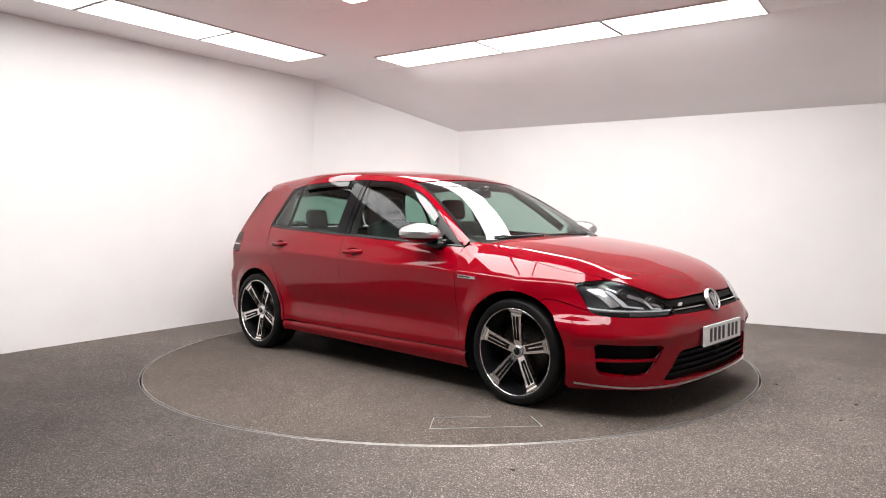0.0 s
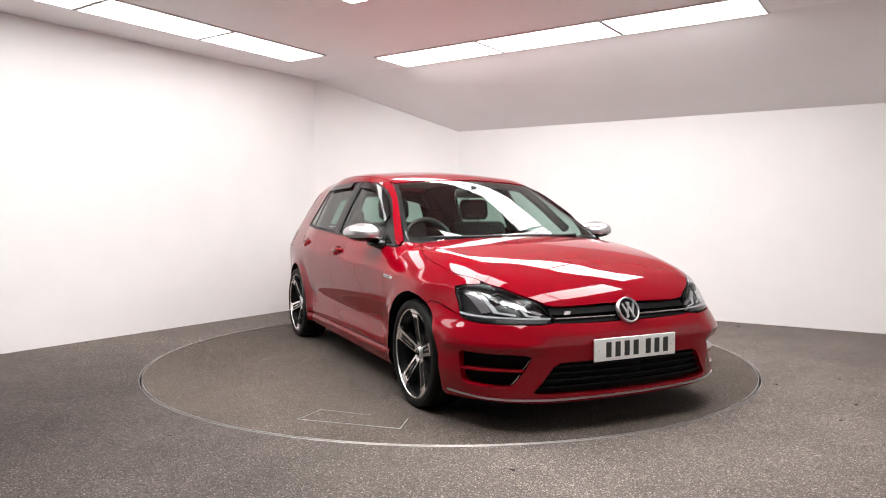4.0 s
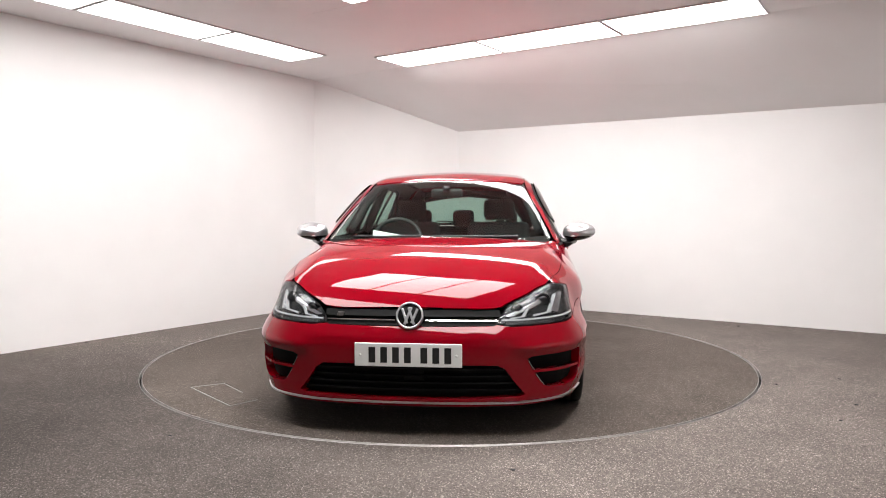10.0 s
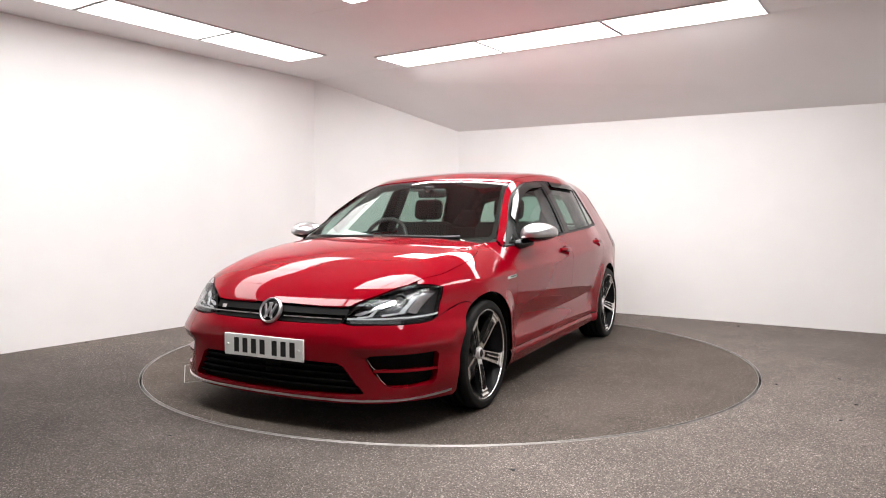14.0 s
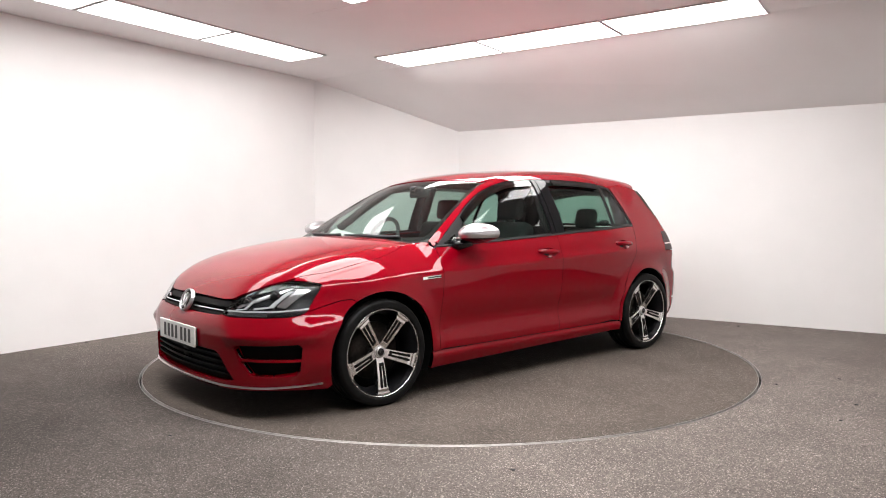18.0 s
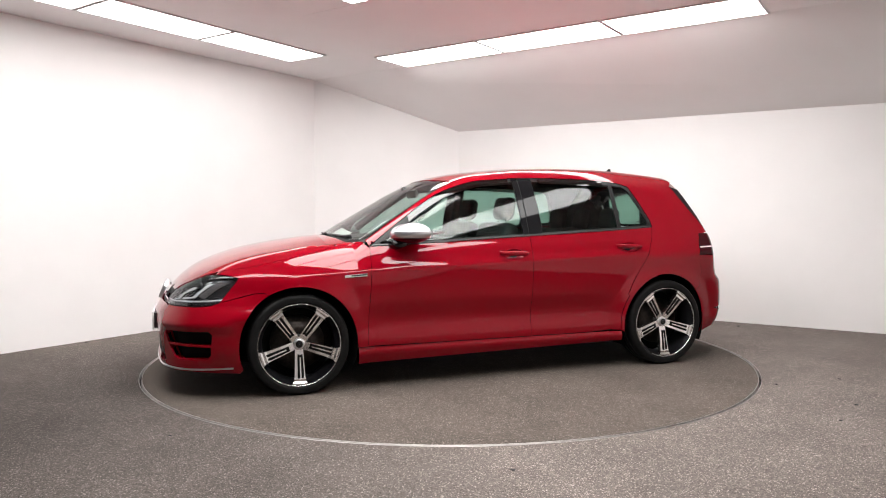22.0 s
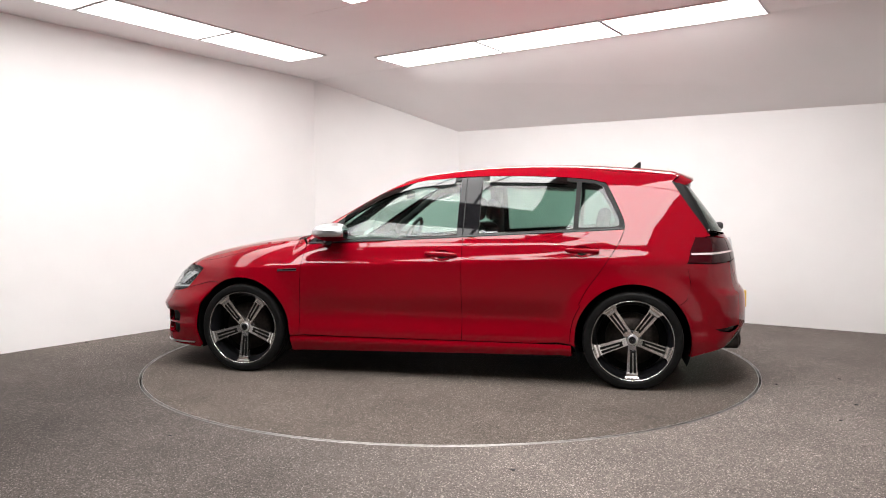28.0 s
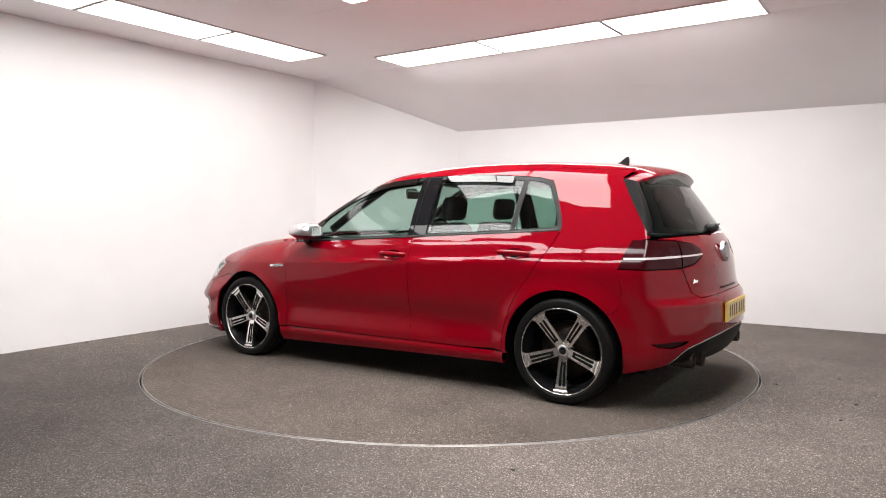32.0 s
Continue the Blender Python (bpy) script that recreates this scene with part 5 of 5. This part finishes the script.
# wheels: tyre, barrel, five split spokes with bright machined bars
def make_wheel():
    tyre_prof = [(0.232, -0.105), (0.262, -0.112), (0.288, -0.108), (0.302, -0.092), (R_TYRE, -0.07), (R_TYRE, -0.045), (R_TYRE - 0.006, -0.043), (R_TYRE - 0.006, -0.037), (R_TYRE, -0.035), (R_TYRE, -0.003), (R_TYRE - 0.006, -0.001),
                 (R_TYRE - 0.006, 0.005), (R_TYRE, 0.007), (R_TYRE, 0.04), (R_TYRE - 0.006, 0.042), (R_TYRE - 0.006, 0.048), (R_TYRE, 0.05), (R_TYRE, 0.072), (0.303, 0.092), (0.296, 0.103), (0.288, 0.107), (0.284, 0.107), (0.266, 0.111), (0.257, 0.108), (0.251, 0.100)]
    wheel = part("wheel", revolve([(0.236, -0.10), (0.228, -0.06), (0.215, 0.0), (0.222, 0.06), (0.238, 0.086), (0.2435, 0.097)], 72), RIM_DARK, None, "dark alloy wheel with bright split spokes")
    part("tyre", revolve(tyre_prof, 96), RUBBER, wheel, "black low-profile tyre")
    part("rim_lip", revolve([(0.2445, 0.094), (0.2455, 0.0995), (0.2465, 0.102), (0.249, 0.104), (0.2515, 0.097)], 96), MACHINED, wheel, "bright machined rim lip")
    part("brake_disc", revolve([(0.06, -0.03), (0.165, -0.03), (0.165, -0.005), (0.06, -0.005)], 48), BRAKE, wheel, "brake disc")
    part("wheel_back", revolve([(0.001, -0.045), (0.215, -0.045)], 40), INNER, wheel)
    part("hub", revolve([(0.001, 0.060), (0.03, 0.060), (0.042, 0.056), (0.050, 0.048), (0.054, 0.020), (0.056, -0.03)], 40), MACHINED, wheel, "bright hub")
    part("centre_cap", revolve([(0.001, 0.070), (0.024, 0.070), (0.0285, 0.069), (0.031, 0.066), (0.031, 0.05)], 32), SATIN_SILVER, wheel, "silver centre cap")
    part("cap_disc", revolve([(0.001, 0.0715), (0.020, 0.0715), (0.022, 0.070)], 28), GLOSS_BLACK, wheel)
    for k in range(5):
        a = 2 * math.pi * k / 5
        rot = Matrix.Rotation(a, 4, "Y")

        def bar(r0, r1, c0, c1, h0, h1, y0, y1, t, bm):
            """Tapered bar from radius r0 to r1; c: centre offset, h: half width, y: height of its face."""
            ends = []
            for r, c_, h, y in ((r0, c0, h0, y0), ((r0 + r1) / 2, (c0 + c1) / 2, (h0 + h1) / 2, (y0 + y1) / 2 + 0.003), (r1, c1, h1, y1)):
                ends.append([bm.verts.new(rot @ Vector(q)) for q in ((r, y - t, c_ - h), (r, y, c_ - h), (r, y, c_ + h), (r, y - t, c_ + h))])
            for p, q in zip(ends, ends[1:]):
                for j in range(4):
                    bm.faces.new((p[j], p[(j + 1) % 4], q[(j + 1) % 4], q[j]))
            bm.faces.new(ends[0][::-1]), bm.faces.new(ends[-1])

        bm = bmesh.new()
        bar(0.026, 0.196, 0, 0, 0.024, 0.0325, 0.056, 0.088, 0.034, bm)
        bar(0.195, 0.222, 0, 0, 0.0325, 0.0365, 0.0876, 0.0925, 0.026, bm)
        bar(0.2215, 0.2415, 0, 0, 0.0365, 0.050, 0.0923, 0.0985, 0.018, bm)
        bmesh.ops.recalc_face_normals(bm, faces=bm.faces[:])
        sp = part("spoke", bm, MACHINED, wheel, "machined bright spoke with dark grooves", smooth=False)
        # two dark grooves beside a bright inner rib, closed by a slanted groove at the rim
        face = lambda r: 0.0572 + (r - 0.026) * 0.189 + 0.003 * (1 - abs(2 * (r - 0.111) / 0.17))
        grooves = ((-0.0140, -0.0175, 0.062, 0.203, 0.0058, 0.0078), (0.0050, 0.0070, 0.062, 0.213, 0.0058, 0.0078))
        for c0, c1, r0, r1, h0, h1 in grooves:
            bm = bmesh.new()
            rm_ = (r0 + r1) / 2
            bar(r0, rm_, c0, (c0 + c1) / 2, h0, (h0 + h1) / 2, face(r0), face(rm_), 0.010, bm)
            bar(rm_, r1, (c0 + c1) / 2, c1, (h0 + h1) / 2, h1, face(rm_), face(r1), 0.010, bm)
            bmesh.ops.recalc_face_normals(bm, faces=bm.faces[:])
            part("spoke_groove", bm, GRILLE_BLACK, sp, "dark groove", smooth=False)
        bm = bmesh.new()
        ends = [[bm.verts.new(rot @ Vector(q)) for q in ((r, y - 0.01, c), (r, y, c), (r + 0.007, y + 0.0013, c), (r + 0.007, y - 0.01, c))] for r, c, y in ((0.198, -0.0258, face(0.198)), (0.209, 0.0115, face(0.209)))]
        for q in range(4):
            bm.faces.new((ends[0][q], ends[0][(q + 1) % 4], ends[1][(q + 1) % 4], ends[1][q]))
        bm.faces.new(ends[0][::-1]), bm.faces.new(ends[1])
        bmesh.ops.recalc_face_normals(bm, faces=bm.faces[:])
        part("spoke_groove", bm, GRILLE_BLACK, sp, "dark groove", smooth=False)
        bm = bmesh.new()
        bar(0.066, 0.080, -0.006, -0.0065, 0.0125, 0.0135, face(0.070), face(0.086), 0.010, bm)
        bmesh.ops.recalc_face_normals(bm, faces=bm.faces[:])
        part("spoke_groove", bm, GRILLE_BLACK, sp, "dark groove", smooth=False)
    for k in range(5):
        a = 2 * math.pi * (k + 0.5) / 5
        part("wheel_bolt", revolve([(0.001, 0.0), (0.008, 0.0), (0.009, -0.02)], 10), SATIN_BLACK, wheel, at=Matrix.Translation((0.052 * math.cos(a), 0.056, -0.052 * math.sin(a))))
    return wheel


SPIN = {(1, 1): 90, (-1, 1): 90, (1, -1): -93, (-1, -1): 90}
first = make_wheel()
for fx in (1, -1):
    for s in (1, -1):
        m = Matrix.Translation((fx * WHEEL_X, s * 0.777, WHEEL_Z)) @ Matrix.Rotation(0 if s > 0 else math.pi, 4, "Z") @ Matrix.Rotation(radians(SPIN[(fx, s)]), 4, "Y")
        w = copy_thing(first, m) if (fx, s) != (1, 1) else first
        w.parent = car
        w.matrix_basis = m
        bm = bmesh.new()
        ring_a = [(fx * WHEEL_X + (R_ARCH + 0.006) * math.cos(a), WHEEL_Z + (R_ARCH + 0.006) * math.sin(a)) for a in [radians(-25 + 230 * k / 28) for k in range(29)]]
        va = [bm.verts.new((x, s * 0.50, z)) for x, z in ring_a]
        vb = [bm.verts.new((x, s * (0.868 - 0.05 * max(0.0, (fx * x - WHEEL_X) / R_ARCH - 0.5)), z)) for x, z in ring_a]
        for i in range(28):
            bm.faces.new((va[i], va[i + 1], vb[i + 1], vb[i]))
        bm.faces.new(va)
        part("arch_liner", bm, INNER, car, "black wheel arch liner")


def motions():
    rows, disc = [], []
    for k in range(33):
        turn = Matrix.Rotation(radians(-89.4398 - 5.3359 * (k - 8.8)), 4, "Z")
        rows.append((float(k), turn @ Matrix.Translation((-0.0312, 0.0181, 0.0))))
        disc.append((float(k), turn))
    walk(car, rows)
    walk(turntable, disc)


motions()
